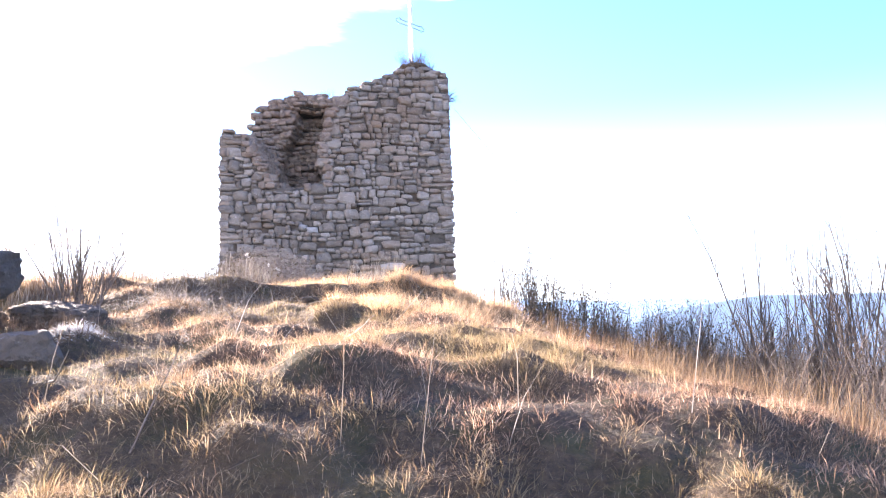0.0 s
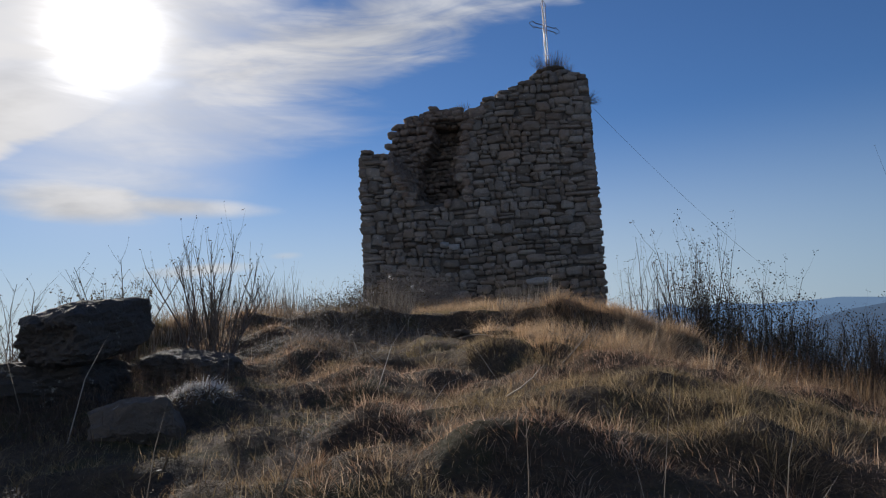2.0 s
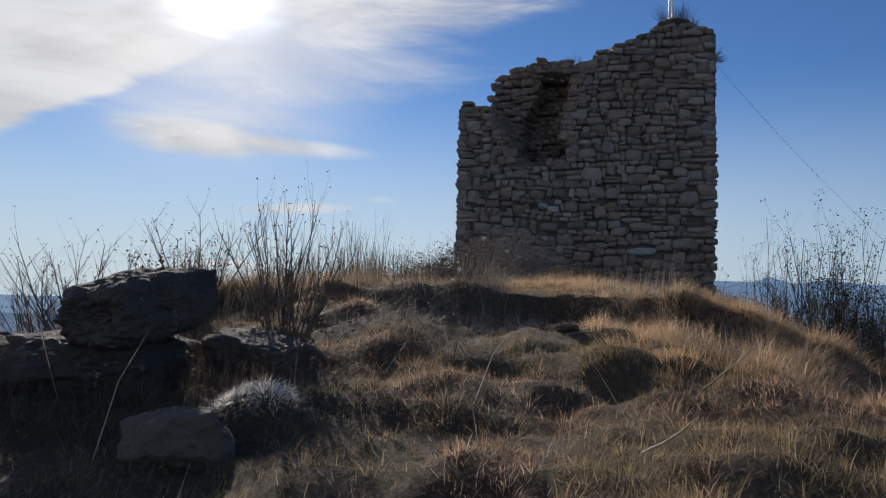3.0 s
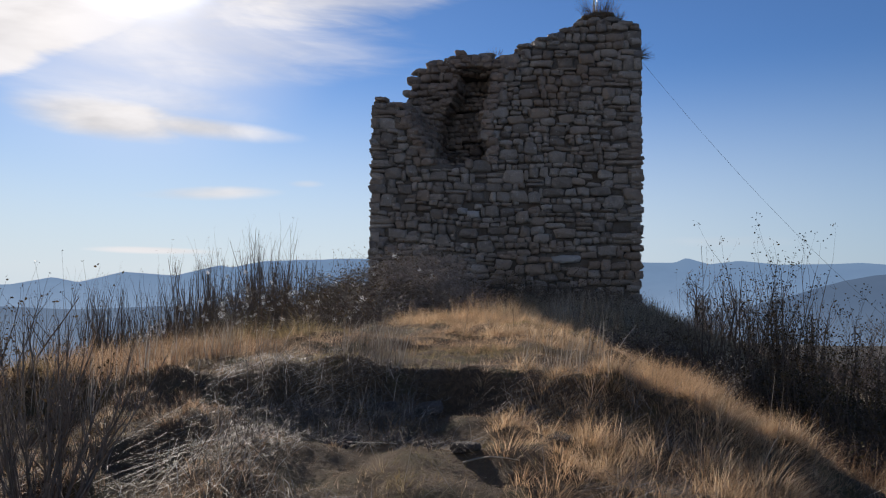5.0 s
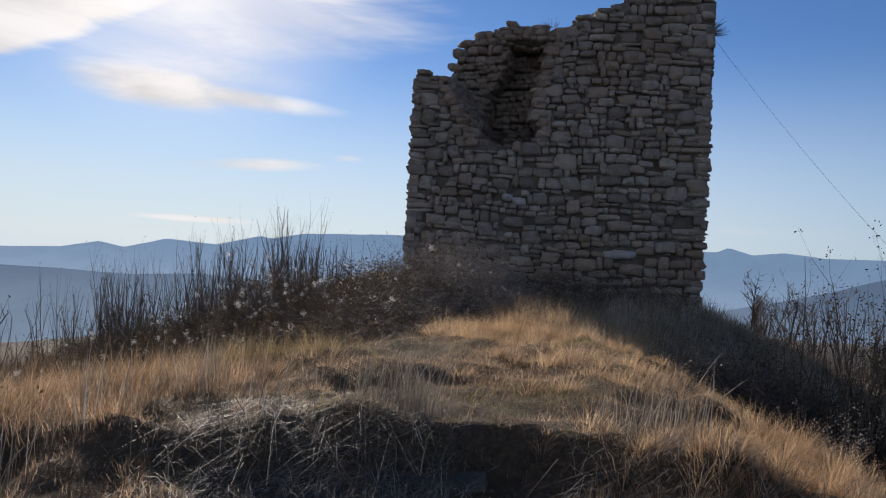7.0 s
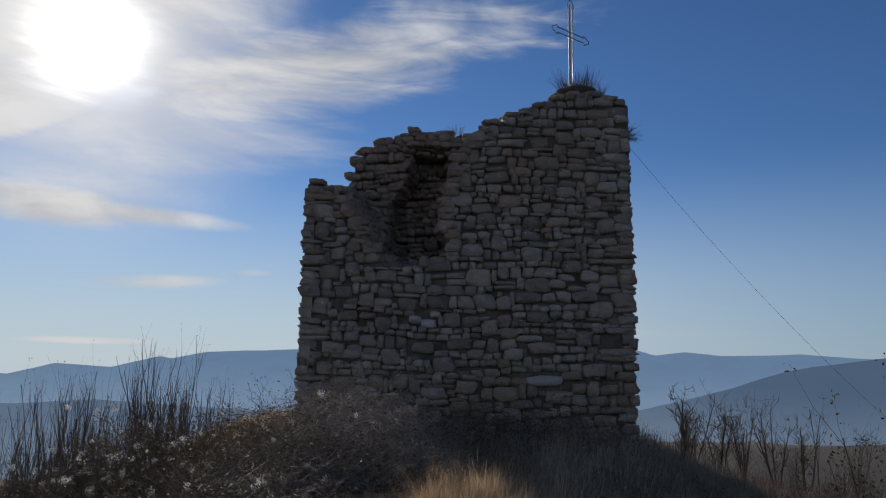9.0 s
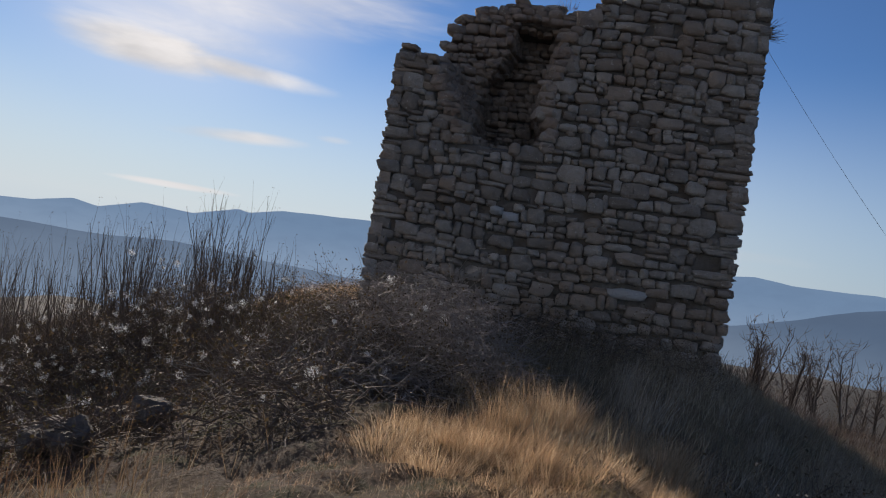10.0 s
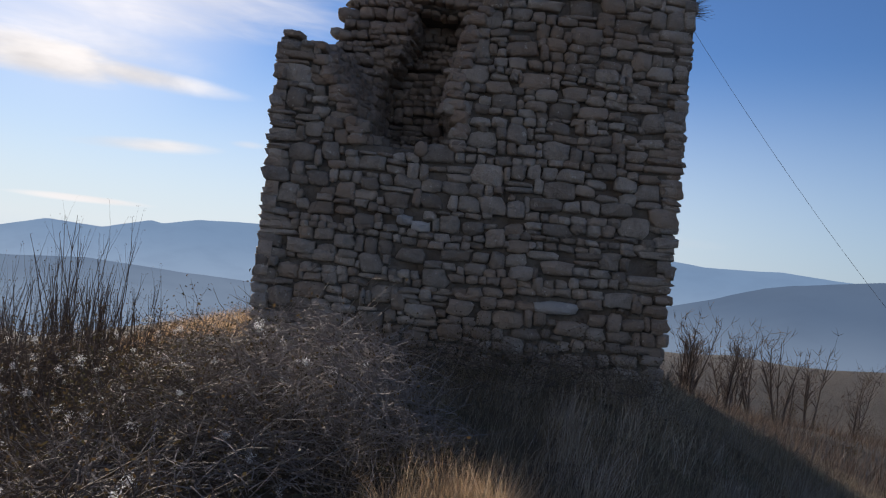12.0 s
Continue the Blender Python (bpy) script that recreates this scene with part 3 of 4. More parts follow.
tagged(part("broken_core", mesh_from("broken_core", *inner, worn=True), CORE, front, "earthy brown rubble laid bare inside the wall"), kind="stuff")
# loose stones along the broken top
x = 0.05
while x < 5.72:
    wd = sr.uniform(0.14, 0.42)
    y = float(hollow(x + wd / 2, top_of(x + wd / 2) - 0.1)) + 0.12
    while y < 1.5:
        hh = sr.uniform(0.07, 0.17)
        m = Matrix.Translation((x + wd / 2 + sr.uniform(-0.05, 0.05), y, top_of(x + wd / 2) - 0.05 + sr.uniform(-0.03, 0.02)))
        add_stone(pool, sr.choice(SHAPES), m @ pose(0, 0, 0, sr.uniform(-6, 6), sr.uniform(-6, 6), sr.uniform(-30, 30)) @ Matrix.Diagonal((wd, sr.uniform(0.2, 0.35), hh, 1)))
        y += sr.uniform(0.2, 0.34)
    x += wd * 0.95
tagged(part("rubble_facing", mesh_from("rubble_facing", *pool, worn=True), STONE_JOINED, front, "grey rubble stones of the wall face"), kind="stuff")

# the faces that look away
pool = ([], [])
for x0, x1, turn, at, tops in ((0.0, 6.2, -90, (0.02, 6.2, 0), [3.0, 3.4, 4.2, 4.5]), (0.0, 6.2, 90, (5.98, 0.0, 0), [6.0, 5.4, 4.5, 3.4]),
                               (0.0, 6.0, 180, (6.0, 6.22, 0), [3.3, 2.8, 2.4, 3.0])):
    base = Matrix.Translation(at) @ pose(0, 0, 0, 0, 0, turn)
    for x, z, wd, hh in courses(x0, x1, -1.2, 6.2, sr, 1.5):
        if z < np.interp(x / x1, np.linspace(0, 1, 4), tops) - 0.15 and 0.15 < x < x1 - 0.15:
            m = base @ Matrix.Translation((x, 0.09 + sr.uniform(-0.02, 0.02), z)) @ Matrix.Diagonal((wd * 0.985, 0.22, hh * 0.965, 1))
            add_stone(pool, sr.choice(SHAPES), m)
tagged(part("outer_facing", mesh_from("outer_facing", *pool, worn=True), STONE_JOINED, wall_back, "grey rubble stones of the outer faces"), kind="stuff")


# ---- plants and grass: builders ----
def tubes(lines):
    """Tapered three-sided stems from polylines of (points, radii)."""
    vs, fs, b = [], [], 0
    for pts, rad in lines:
        pts = np.asarray(pts, float)
        t = np.gradient(pts, axis=0)
        t /= np.linalg.norm(t, axis=1)[:, None] + 1e-9
        up = np.where(np.abs(t[:, 2:3]) > 0.9, np.array([[1.0, 0, 0]]), np.array([[0, 0, 1.0]]))
        u = np.cross(t, up)
        u /= np.linalg.norm(u, axis=1)[:, None] + 1e-9
        v = np.cross(t, u)
        r = np.asarray(rad)[:, None]
        k = len(pts)
        for a in (0, 2.094, 4.189):
            vs.append(pts + r * (math.cos(a) * u + math.sin(a) * v))
        for s in range(3):
            e = (s + 1) % 3
            i = np.arange(k - 1)
            fs.append(np.stack([b + s * k + i, b + e * k + i, b + e * k + i + 1, b + s * k + i + 1], -1))
        b += 3 * k
    return np.concatenate(vs), np.concatenate(fs)


def quick_mesh(name, verts, faces):
    """A mesh from arrays; faces all with the same number of corners."""
    me = bpy.data.meshes.new(name)
    me.vertices.add(len(verts))
    me.vertices.foreach_set("co", np.asarray(verts, np.float32).ravel())
    f = np.asarray(faces, np.int32)
    me.loops.add(f.size)
    me.loops.foreach_set("vertex_index", f.ravel())
    me.polygons.add(len(f))
    me.polygons.foreach_set("loop_start", np.arange(0, f.size, f.shape[1], dtype=np.int32))
    me.update(calc_edges=True)
    return me


def stem(start, way, length, r0, bend, n=6, lift=0.15):
    pts, p, d = [np.array(start, float)], np.array(start, float), np.array(way, float)
    d /= np.linalg.norm(d)
    for _ in range(n - 1):
        d = d + rng.normal(0, bend, 3) + np.array([0, 0, lift])
        d /= np.linalg.norm(d)
        p = p + d * length / (n - 1)
        pts.append(p)
    return pts, np.linspace(r0, r0 * 0.28, n)


def twiggy(stems, height, spread_r, lean, twigs, r0=0.008, upright=0.25, base_r=0.25):
    """Stems that rise from one stool, each with side twigs. Returns lines and twig tips."""
    lines, tips = [], []
    for _ in range(stems):
        a, q = rng.uniform(0, 2 * math.pi), base_r * math.sqrt(rng.random())
        out = lean * rng.uniform(0.1, 1.0)
        ln = height * rng.uniform(0.55, 1.0)
        pts, rad = stem((q * math.cos(a), q * math.sin(a), -0.06), (out * math.cos(a), out * math.sin(a), 1.0), ln, r0 * rng.uniform(0.6, 1.2), 0.07, 6, 0.05)
        lines.append((pts, rad))
        tips.append(pts[-1])
        for _ in range(rng.poisson(twigs)):
            i = rng.integers(2, 6)
            b = rng.uniform(0, 2 * math.pi)
            tw = stem(pts[i - 1] + (pts[i] - pts[i - 1]) * rng.random(), (spread_r * math.cos(b), spread_r * math.sin(b), rng.uniform(0.5, 1.3)),
                      ln * rng.uniform(0.10, 0.34), rad[i] * 0.7, 0.12, 3, upright)
            lines.append(tw)
            tips.append(tw[0][-1])
            tips.append(tw[0][2])
    return lines, np.array(tips)


def flecks(points, size, per, jitter, drop=0.0):
    """Small curled leaves or tufts of down: little folded pieces round points."""
    p = np.repeat(points, per, axis=0)
    n = len(p)
    p = p + rng.normal(0, jitter, (n, 3))
    a, b = rng.normal(0, 1, (n, 3)), rng.normal(0, 1, (n, 3))
    a /= np.linalg.norm(a, axis=1)[:, None]
    b -= a * np.sum(a * b, 1)[:, None]
    b /= np.linalg.norm(b, axis=1)[:, None]
    c = np.cross(a, b)
    s = size * rng.uniform(0.5, 1.3, (n, 1))
    q = np.stack([p, p + a * s * 0.55 + b * s * 0.32 + c * s * 0.1, p + a * s * 1.1 - np.array([0, 0, drop]) * s, p + a * s * 0.55 - b * s * 0.32 + c * s * 0.1], 1).reshape(-1, 3)
    k = np.arange(n)[:, None] * 4
    return q, k + np.array([[0, 1, 2, 3]])


def shrub(name, at, label, lines, bark, tips=None, leaf=None, leaf_name="foliage", size=0.03, per=1, jitter=0.01, group="", category="shrub"):
    e = thing(name, at, label, category, group)
    tagged(part("branchwork", quick_mesh("branchwork", *tubes(lines)), bark, e), kind="stuff")
    if leaf is not None and len(tips):
        tagged(part(leaf_name, quick_mesh(leaf_name, *flecks(tips, size, per, jitter)), leaf, e), kind="stuff")
    return e


def on_land(x, y, dz=0.0):
    return (x, y, float(land(x, y)) + dz)


def blades(name, x, y, length, width, mat, label, lean=0.35, wind=(0.10, -0.10), lift=0.0, single=False, out=None):
    """Grass: each blade two bent pieces that end in a point; out: how far each leans away from its tuft's middle."""
    n = len(x)
    length = np.broadcast_to(length, (n,)) if np.ndim(length) == 0 else length
    z = land(x, y) - 0.01 + lift
    root = np.stack([x, y, z], -1)
    a = rng.uniform(0, 2 * math.pi, n)
    k = np.abs(rng.normal(0, lean, n))
    if out is not None:
        a = np.arctan2(out[1], out[0]) + rng.normal(0, 0.45, n)
        k = k * 0.5 + np.hypot(out[0], out[1])
    way = np.stack([np.cos(a) * k + wind[0], np.sin(a) * k + wind[1], np.ones(n)], -1)
    way /= np.linalg.norm(way, axis=1)[:, None]
    side = np.stack([-np.sin(a + 0.8), np.cos(a + 0.8), np.zeros(n)], -1) * (width * 0.62 * rng.uniform(0.6, 1.3, n))[:, None]
    mid = root + way * length[:, None] * 0.55
    bend = np.stack([np.cos(a) * k, np.sin(a) * k, -0.35 * k], -1)
    tip = mid + (way + bend * 0.9) * length[:, None] * 0.5
    v = np.stack([root - side, root + side, mid - side * 0.7, mid + side * 0.7, tip], 1).reshape(-1, 3)
    if single:
        v = np.stack([root - side, root + side, tip], 1).reshape(-1, 3)
        me = quick_mesh(name, v, np.arange(3 * n).reshape(-1, 3))
        me.materials.append(mat)
        return tagged(new(name, me), label, "grass", kind="stuff")
    b = np.arange(n)[:, None] * 5
    f = np.concatenate([b + np.array([[0, 1, 3]]), b + np.array([[0, 3, 2]]), b + np.array([[2, 3, 4]])])
    me = quick_mesh(name, v, f)
    me.materials.append(mat)
    return tagged(new(name, me), label, "grass", kind="stuff")


def scatter(n, x0, x1, y0, y1, keep):
    x, y = rng.uniform(x0, x1, n), rng.uniform(y0, y1, n)
    k = rng.random(n) < keep(x, y)
    return x[k], y[k]


def clumps(cx, cy, per, radius):
    x = np.repeat(cx, per) + rng.normal(0, radius, len(cx) * per)
    y = np.repeat(cy, per) + rng.normal(0, radius, len(cx) * per)
    return x, y


def tufts(name, cx, cy, per, radius, lo, hi, width, mat, label, flare=0.9, lean=0.3, wind=(0.06, -0.08)):
    """Round tufts: the blades of each rise from its middle and fall outwards."""
    n = len(cx)
    size = rng.uniform(0.6, 1.45, n)
    dx, dy = rng.normal(0, 1, (2, n * per))
    size = np.repeat(size, per)
    ln = rng.uniform(lo, hi, n * per) * size * np.clip(1.15 - 0.25 * np.hypot(dx, dy), 0.4, 1.2)
    ob = blades(name, np.repeat(cx, per) + dx * radius * size, np.repeat(cy, per) + dy * radius * size, ln, width, mat, label, lean, wind, out=(dx * flare * 0.6, dy * flare * 0.6))
    return ob


def ridge_edge(x, y):
    return np.exp(-((x - np.interp(y, RIGHT_Y, RIGHT_X) - 0.2) / 0.9) ** 2)

# ---- grass on the hill ----
def open_ground(x, y):
    """1 on the grassy ridge, 0 where the vines have grown over it."""
    return np.where(x > np.interp(y, [-12.0, -10.8, -10.2, -9.5, -8.7, -8.0, -7.2, -6.1, -5.4], [-3.0, -0.5, 0.35, 0.9, 1.3, 1.65, 1.85, 2.15, 2.5]) + 0.25 * value_noise(x, y, 0.5, 71), 1.0, 0.0)

def bank(x, y):
    """1 on the dark bank round the boulders."""
    return np.exp(-((x - 0.7) / 1.0) ** 4 - ((y + 14.35) / 0.62) ** 4)


def cut_ground(x, y):
    """1 on the bare ground below the scarp."""
    return np.exp(-((x - 2.85) / 1.2) ** 4) * np.exp(-((y + 12.15) / 0.95) ** 4)


def mounds(x, y):
    return smooth(-0.25, 0.35, value_noise(x, y, 0.42, 2))


def sward(x, y):
    return open_ground(x, y) * (1 - 0.85 * cut_ground(x, y)) * (1 - 0.8 * bank(x, y))


def lower(x, y):
    """True on the lower part of the ridge, where the grass is browner."""
    return y + 0.7 * value_noise(x, y, 0.8, 81) < -13.3 + 0.35 * np.maximum(x - 3.0, 0)


x, y = scatter(450000, -1.6, 6.8, -18.3, -5.5, lambda x, y: sward(x, y) * (0.5 + 0.5 * mounds(x, y)))
low = lower(x, y)
for k, mat, what in ((~low, STRAW, "short matted straw-coloured grass over the hilltop"), (low, BROWN, "short matted brown grass on the lower ridge")):
    blades("short_grass", x[k], y[k], rng.uniform(0.02, 0.075, k.sum()), 0.0030, mat, what, 1.5, single=True)
cx, cy = scatter(5400, -0.6, 6.0, -18.0, -6.0, lambda x, y: sward(x, y) * (0.25 + 0.75 * mounds(x, y)))
low = lower(cx, cy)
for k, mat, what in ((~low, STRAW, "matted round tufts of straw-coloured dry grass"), (low, BROWN, "matted round tufts of brown dry grass")):
    tufts("grass_tufts", cx[k], cy[k], 50, 0.040, 0.025, 0.075, 0.0028, mat, what, 1.1, 0.9)
cx, cy = scatter(620, 1.6, 6.0, -17.6, -11.8, lambda x, y: (1 - cut_ground(x, y)) * (1 - bank(x, y)) * smooth(-0.1, 0.5, value_noise(x, y, 0.9, 43)))
tufts("pale_tufts", cx, cy, 70, 0.05, 0.03, 0.095, 0.0022, STRAW, "pale wispy tufts of dry grass", 0.8, 1.0)
cx, cy = scatter(1500, 2.4, 6.3, -16.8, -6.4, lambda x, y: ridge_edge(x, y) * smooth(-0.7, 0.2, value_noise(x, y, 0.6, 31)))
low = lower(cx, cy)
tufts("edge_grass", cx[~low], cy[~low], 110, 0.055, 0.06, 0.165, 0.0026, GOLD, "soft golden grass leaning over the edge of the slope", 0.8, 0.4, (0.22, -0.25))
tufts("edge_grass", cx[low], cy[low], 110, 0.07, 0.035, 0.10, 0.0022, BROWN, "brown tangled grass on the edge of the lower ridge", 0.8, 1.0, (0.15, -0.15))
cx, cy = scatter(260, 3.5, 5.2, -13.2, -9.6, lambda x, y: smooth(-0.5, 0.3, value_noise(x, y, 0.5, 61)))
tufts("shoulder_grass", cx, cy, 130, 0.07, 0.07, 0.19, 0.0026, GOLD, "golden grass hanging over the shoulder of the hill", 0.7, 0.4, (0.2, -0.2))
# dark withered growth on the bank round the boulders
x, y = scatter(90000, -1.2, 2.0, -15.6, -13.3, lambda x, y: bank(x, y) * (0.4 + 0.6 * mounds(x, y)))
blades("bank_scrub", x, y, rng.uniform(0.04, 0.17, len(x)), 0.0030, SCRUB, "dark withered growth on the bank round the boulders", 0.9, single=True)
# taller golden stands
cx, cy = scatter(430, -0.9, 1.7, -11.9, -8.6, lambda x, y: smooth(1.7, 0.7, x) * open_ground(x, y))
tufts("tall_grass", cx, cy, 110, 0.085, 0.07, 0.22, 0.0026, STRAW, "tall golden dry grass on the shoulder of the hill", 0.45, 0.3)
cx = np.concatenate([rng.normal(3.2, 0.20, 30), rng.normal(3.95, 0.12, 14), rng.normal(2.75, 0.15, 8)])
cy = np.concatenate([rng.normal(-5.75, 0.28, 30), rng.normal(-6.3, 0.2, 14), rng.normal(-6.2, 0.2, 8)])
tufts("tall_tufts", cx, cy, 150, 0.075, 0.16, 0.44, 0.0026, GOLD, "bright golden tufts of dry grass catching the sun", 0.4, 0.3)
cx, cy = scatter(85, 1.9, 3.0, -8.0, -6.4, lambda x, y: open_ground(x, y))
tufts("feather_grass", cx, cy, 110, 0.08, 0.08, 0.22, 0.0024, GOLD, "soft orange grass along the edge of the vines", 0.6, 0.35)
# thin pale stands on the crest
cx = np.concatenate([rng.normal(1.3, 0.10, 4), rng.normal(2.25, 0.12, 10), rng.uniform(0.2, 1.2, 8), rng.normal(3.4, 0.2, 4)])
cy = np.concatenate([rng.normal(-11.0, 0.1, 4), rng.normal(-10.9, 0.1, 10), rng.uniform(-12.6, -11.2, 8), rng.normal(-11.0, 0.1, 4)])
x, y = clumps(cx, cy, 26, 0.06)
blades("thin_stalks", x, y, rng.uniform(0.18, 0.42, len(x)), 0.0034, LITTER, "thin pale stalks standing on the crest", 0.2)
# shaded rank grass before and beside the tower
x, y = scatter(46000, 2.0, 11.5, -7.0, 1.5, lambda x, y: smooth(0, 1.2, x - 2.0 + 0.45 * (y + 6.5)) * np.where((y > -0.15) & (x < 6.1), 0, 1))
blades("rank_grass", x, y, rng.uniform(0.10, 0.36, len(x)), 0.004, OLIVE, "rank olive-brown grass in the tower's shade", 0.55)
x, y = scatter(70000, 5.2, 14.0, -17.5, -6.0, lambda x, y: smooth(0.3, 1.8, x - np.interp(y, RIGHT_Y, RIGHT_X)))
blades("russet_grass", x, y, rng.uniform(0.08, 0.34, len(x)), 0.0035, RUSSET, "russet dry grass on the lower slope", 0.35, single=True)
x, y = scatter(60000, -9.0, 1.5, -16.5, 4.0, lambda x, y: smooth(0.0, 1.6, np.interp(y, LEFT_Y, LEFT_X) - x) * np.where((y > -7.8) & (y < -1), 0.25, 1.0))
blades("slope_grass", x, y, rng.uniform(0.12, 0.38, len(x)), 0.004, RUSSET, "dry brown grass on the slope among the shrubs", 0.35, single=True)
x, y = scatter(90000, -10.0, 26.0, 0.5, 34.0, lambda x, y: np.where((y < 6.3) & (x > -0.1) & (x < 6.1), 0.0, 0.9))
blades("far_grass", x, y, rng.uniform(0.15, 0.5, len(x)), 0.012, SCRUB, "dark brown scrub grass behind the tower", 0.35, single=True)
x, y = scatter(7000, -2.0, 1.0, 0.2, 5.0, lambda x, y: np.where(x < -0.12, 1.0, 0.0))
blades("bank_grass", x, y, rng.uniform(0.15, 0.4, len(x)), 0.005, GOLD, "sunlit golden grass on the bank beside the tower", 0.3)
# thinner cover all round
x, y = scatter(110000, -14.0, 18.0, -30.0, 2.0, lambda x, y: np.where((x > -1.6) & (x < 7.0) & (y > -18.4), 0.0, 0.8))
blades("outer_grass", x, y, rng.uniform(0.08, 0.26, len(x)), 0.006, RUSSET, "dry brown grass all round the hilltop", 0.6, single=True)
# pale reeds in the shade
cx, cy = scatter(90, 3.4, 8.5, -6.4, -1.2, lambda x, y: x * 0 + 1)
x, y = clumps(cx, cy, 60, 0.10)
blades("pale_reeds", x, y, rng.uniform(0.2, 0.5, len(x)), 0.004, LITTER, "pale dry reeds among the shaded grass", 0.3)
# cut straw lying about below the little scarp
x, y = scatter(30000, 1.2, 4.4, -13.4, -11.1, lambda x, y: cut_ground(x, y) * smooth(-0.5, 0.3, value_noise(x, y, 0.5, 21)))
blades("cut_straw", x, y, rng.uniform(0.06, 0.22, len(x)), 0.0038, CUT, "grey cut straw lying on the ground", 5.0, (0, 0), 0.03)
x, y = scatter(110, 0.8, 5.5, -17.0, -8.0, lambda x, y: x * 0 + 1)
blades("straw_stalks", x, y, rng.uniform(0.25, 0.6, len(x)), 0.0035, LITTER, "single pale dry stalks standing in the grass", 0.7)

# ---- boulders ----
def boulder(name, at, size, turn, seed, label, mat=ROCK, cuts=5, group="boulders"):
    """A weathered rock: a ball cut by planes, then roughened."""
    r = random.Random(seed)
    bm = bmesh.new()
    bmesh.ops.create_icosphere(bm, subdivisions=5 if max(size) > 0.5 else 4, radius=1.0)
    planes = [(Vector((r.gauss(0, 1), r.gauss(0, 1), r.gauss(0, 0.8))).normalized(), r.uniform(0.70, 0.98)) for _ in range(cuts)]
    for v in bm.verts:
        v.co *= 0.92 / sum(abs(q) ** 5 for q in v.co) ** 0.2
        for nrm, d in planes:
            k = v.co.dot(nrm) - d
            if k > 0:
                v.co -= nrm * k * 0.93
        p = v.co * 1.7 + Vector((seed * 3.1, 0, 0))
        v.co *= 1 + 0.12 * noise.noise(p) + 0.08 * noise.noise(p * 3.1) + 0.05 * noise.noise(p * 8.0) + 0.025 * noise.noise(p * 19.0)
        layer = noise.noise(Vector((v.co.x * 1.2, v.co.y * 1.2, v.co.z * 9 + seed)))
        v.co.x *= 1 + 0.015 * layer
        v.co.y *= 1 + 0.015 * layer
    bmesh.ops.scale(bm, vec=Vector(size) / 2, verts=bm.verts)
    me = bpy.data.meshes.new(name)
    bm.to_mesh(me)
    bm.free()
    me.materials.append(mat)
    ob = new(name, me)
    ob.matrix_world = Matrix.Translation(at) @ pose(0, 0, 0, *turn)
    return tagged(ob, label, "rock", group)


boulder("boulder", (1.04, -14.17, -0.09), (0.40, 0.86, 0.34), (9, -4, -4), 3, "long weathered slab of dark rock lying on boulders", cuts=3)
boulder("boulder", (0.80, -14.15, -0.40), (0.95, 0.9, 0.36), (0, 4, 20), 5, "broad dark boulder half sunk in the grass under a slab")
boulder("boulder", (1.42, -13.75, -0.36), (0.55, 0.45, 0.30), (6, 0, -12), 8, "low dark boulder beside a bare shrub")
boulder("boulder", (1.68, -14.97, -0.53), (0.40, 0.26, 0.24), (0, -10, 24), 12, "squat dark boulder with a pale upper edge")
boulder("boulder", (0.35, -14.4, -0.54), (0.6, 0.4, 0.28), (4, 8, -20), 14, "dark mossy boulder sunk in the bank")
boulder("boulder", (-0.05, -14.0, -0.46), (0.9, 0.6, 0.40), (0, 6, 10), 17, "dark boulder with a flat top in the bank")
cx, cy = np.array([1.70, 1.80, 1.62, 1.84, 1.72]), np.array([-14.45, -14.52, -14.5, -14.42, -14.56])
tufts("bleached_tuft", cx, cy, 420, 0.055, 0.025, 0.07, 0.0034, FLUFF, "bleached mat of dead grass beside the boulders", 2.0, 1.2)
# flat stones in the bare ground below the scarp
for i, (bx, by, sx, sy) in enumerate(((2.62, -11.3, 0.34, 0.26), (2.25, -12.1, 0.30, 0.22), (3.45, -12.0, 0.26, 0.2), (2.05, -11.75, 0.24, 0.2), (2.95, -12.45, 0.2, 0.16), (2.4, -11.55, 0.22, 0.15))):
    boulder("flat_stone", on_land(bx, by, 0.02), (sx * 0.75, sy * 0.75, 0.06), (6, i * 3 - 8, i * 37), 60 + i, "flat dark stone showing in the bare ground", ROCK, 4, "flat stones")
# stones at the thicket's foot
for i in range(22):
    bx, by, sz = rng.uniform(-1.9, 0.35), rng.uniform(-7.4, -6.2), rng.uniform(0.18, 0.42)
    boulder("fallen_stone", on_land(bx, by, sz * 0.32), (sz, sz * 0.8, sz * 0.75), (i * 17, i * 23, i * 41), 30 + i, "fallen grey building stone among dry stems", ROCK, 9, "fallen stones")

# ---- shrubs ----
# bare shrub beside the boulders
ln, tp = twiggy(28, 0.95, 0.55, 0.62, 14, 0.0085, 0.4, 0.10)
shrub("bare_shrub", on_land(1.36, -13.35), "bare grey upright shrub beside the boulders", ln, PALE_BARK, tp, LEAF, "bud_growth", 0.012, 1, 0.004)
for i, (sx, sy, sh, sn) in enumerate(((0.35, -12.6, 0.75, 16), (-0.25, -12.9, 0.95, 22), (-0.9, -12.4, 0.9, 20), (0.0, -11.9, 0.8, 12), (-1.6, -12.8, 1.0, 20), (-1.0, -13.7, 0.8, 16))):
    ln, tp = twiggy(sn + 2, sh, 0.9, 0.9, 10, 0.009, 0.25, 0.12)
    shrub("bare_shrub", on_land(sx, sy), "bare twiggy shrub on the bank behind the boulders", ln, BARK, tp, LEAF, "bud_growth", 0.012, 1, 0.004, "shrubs by the boulders")
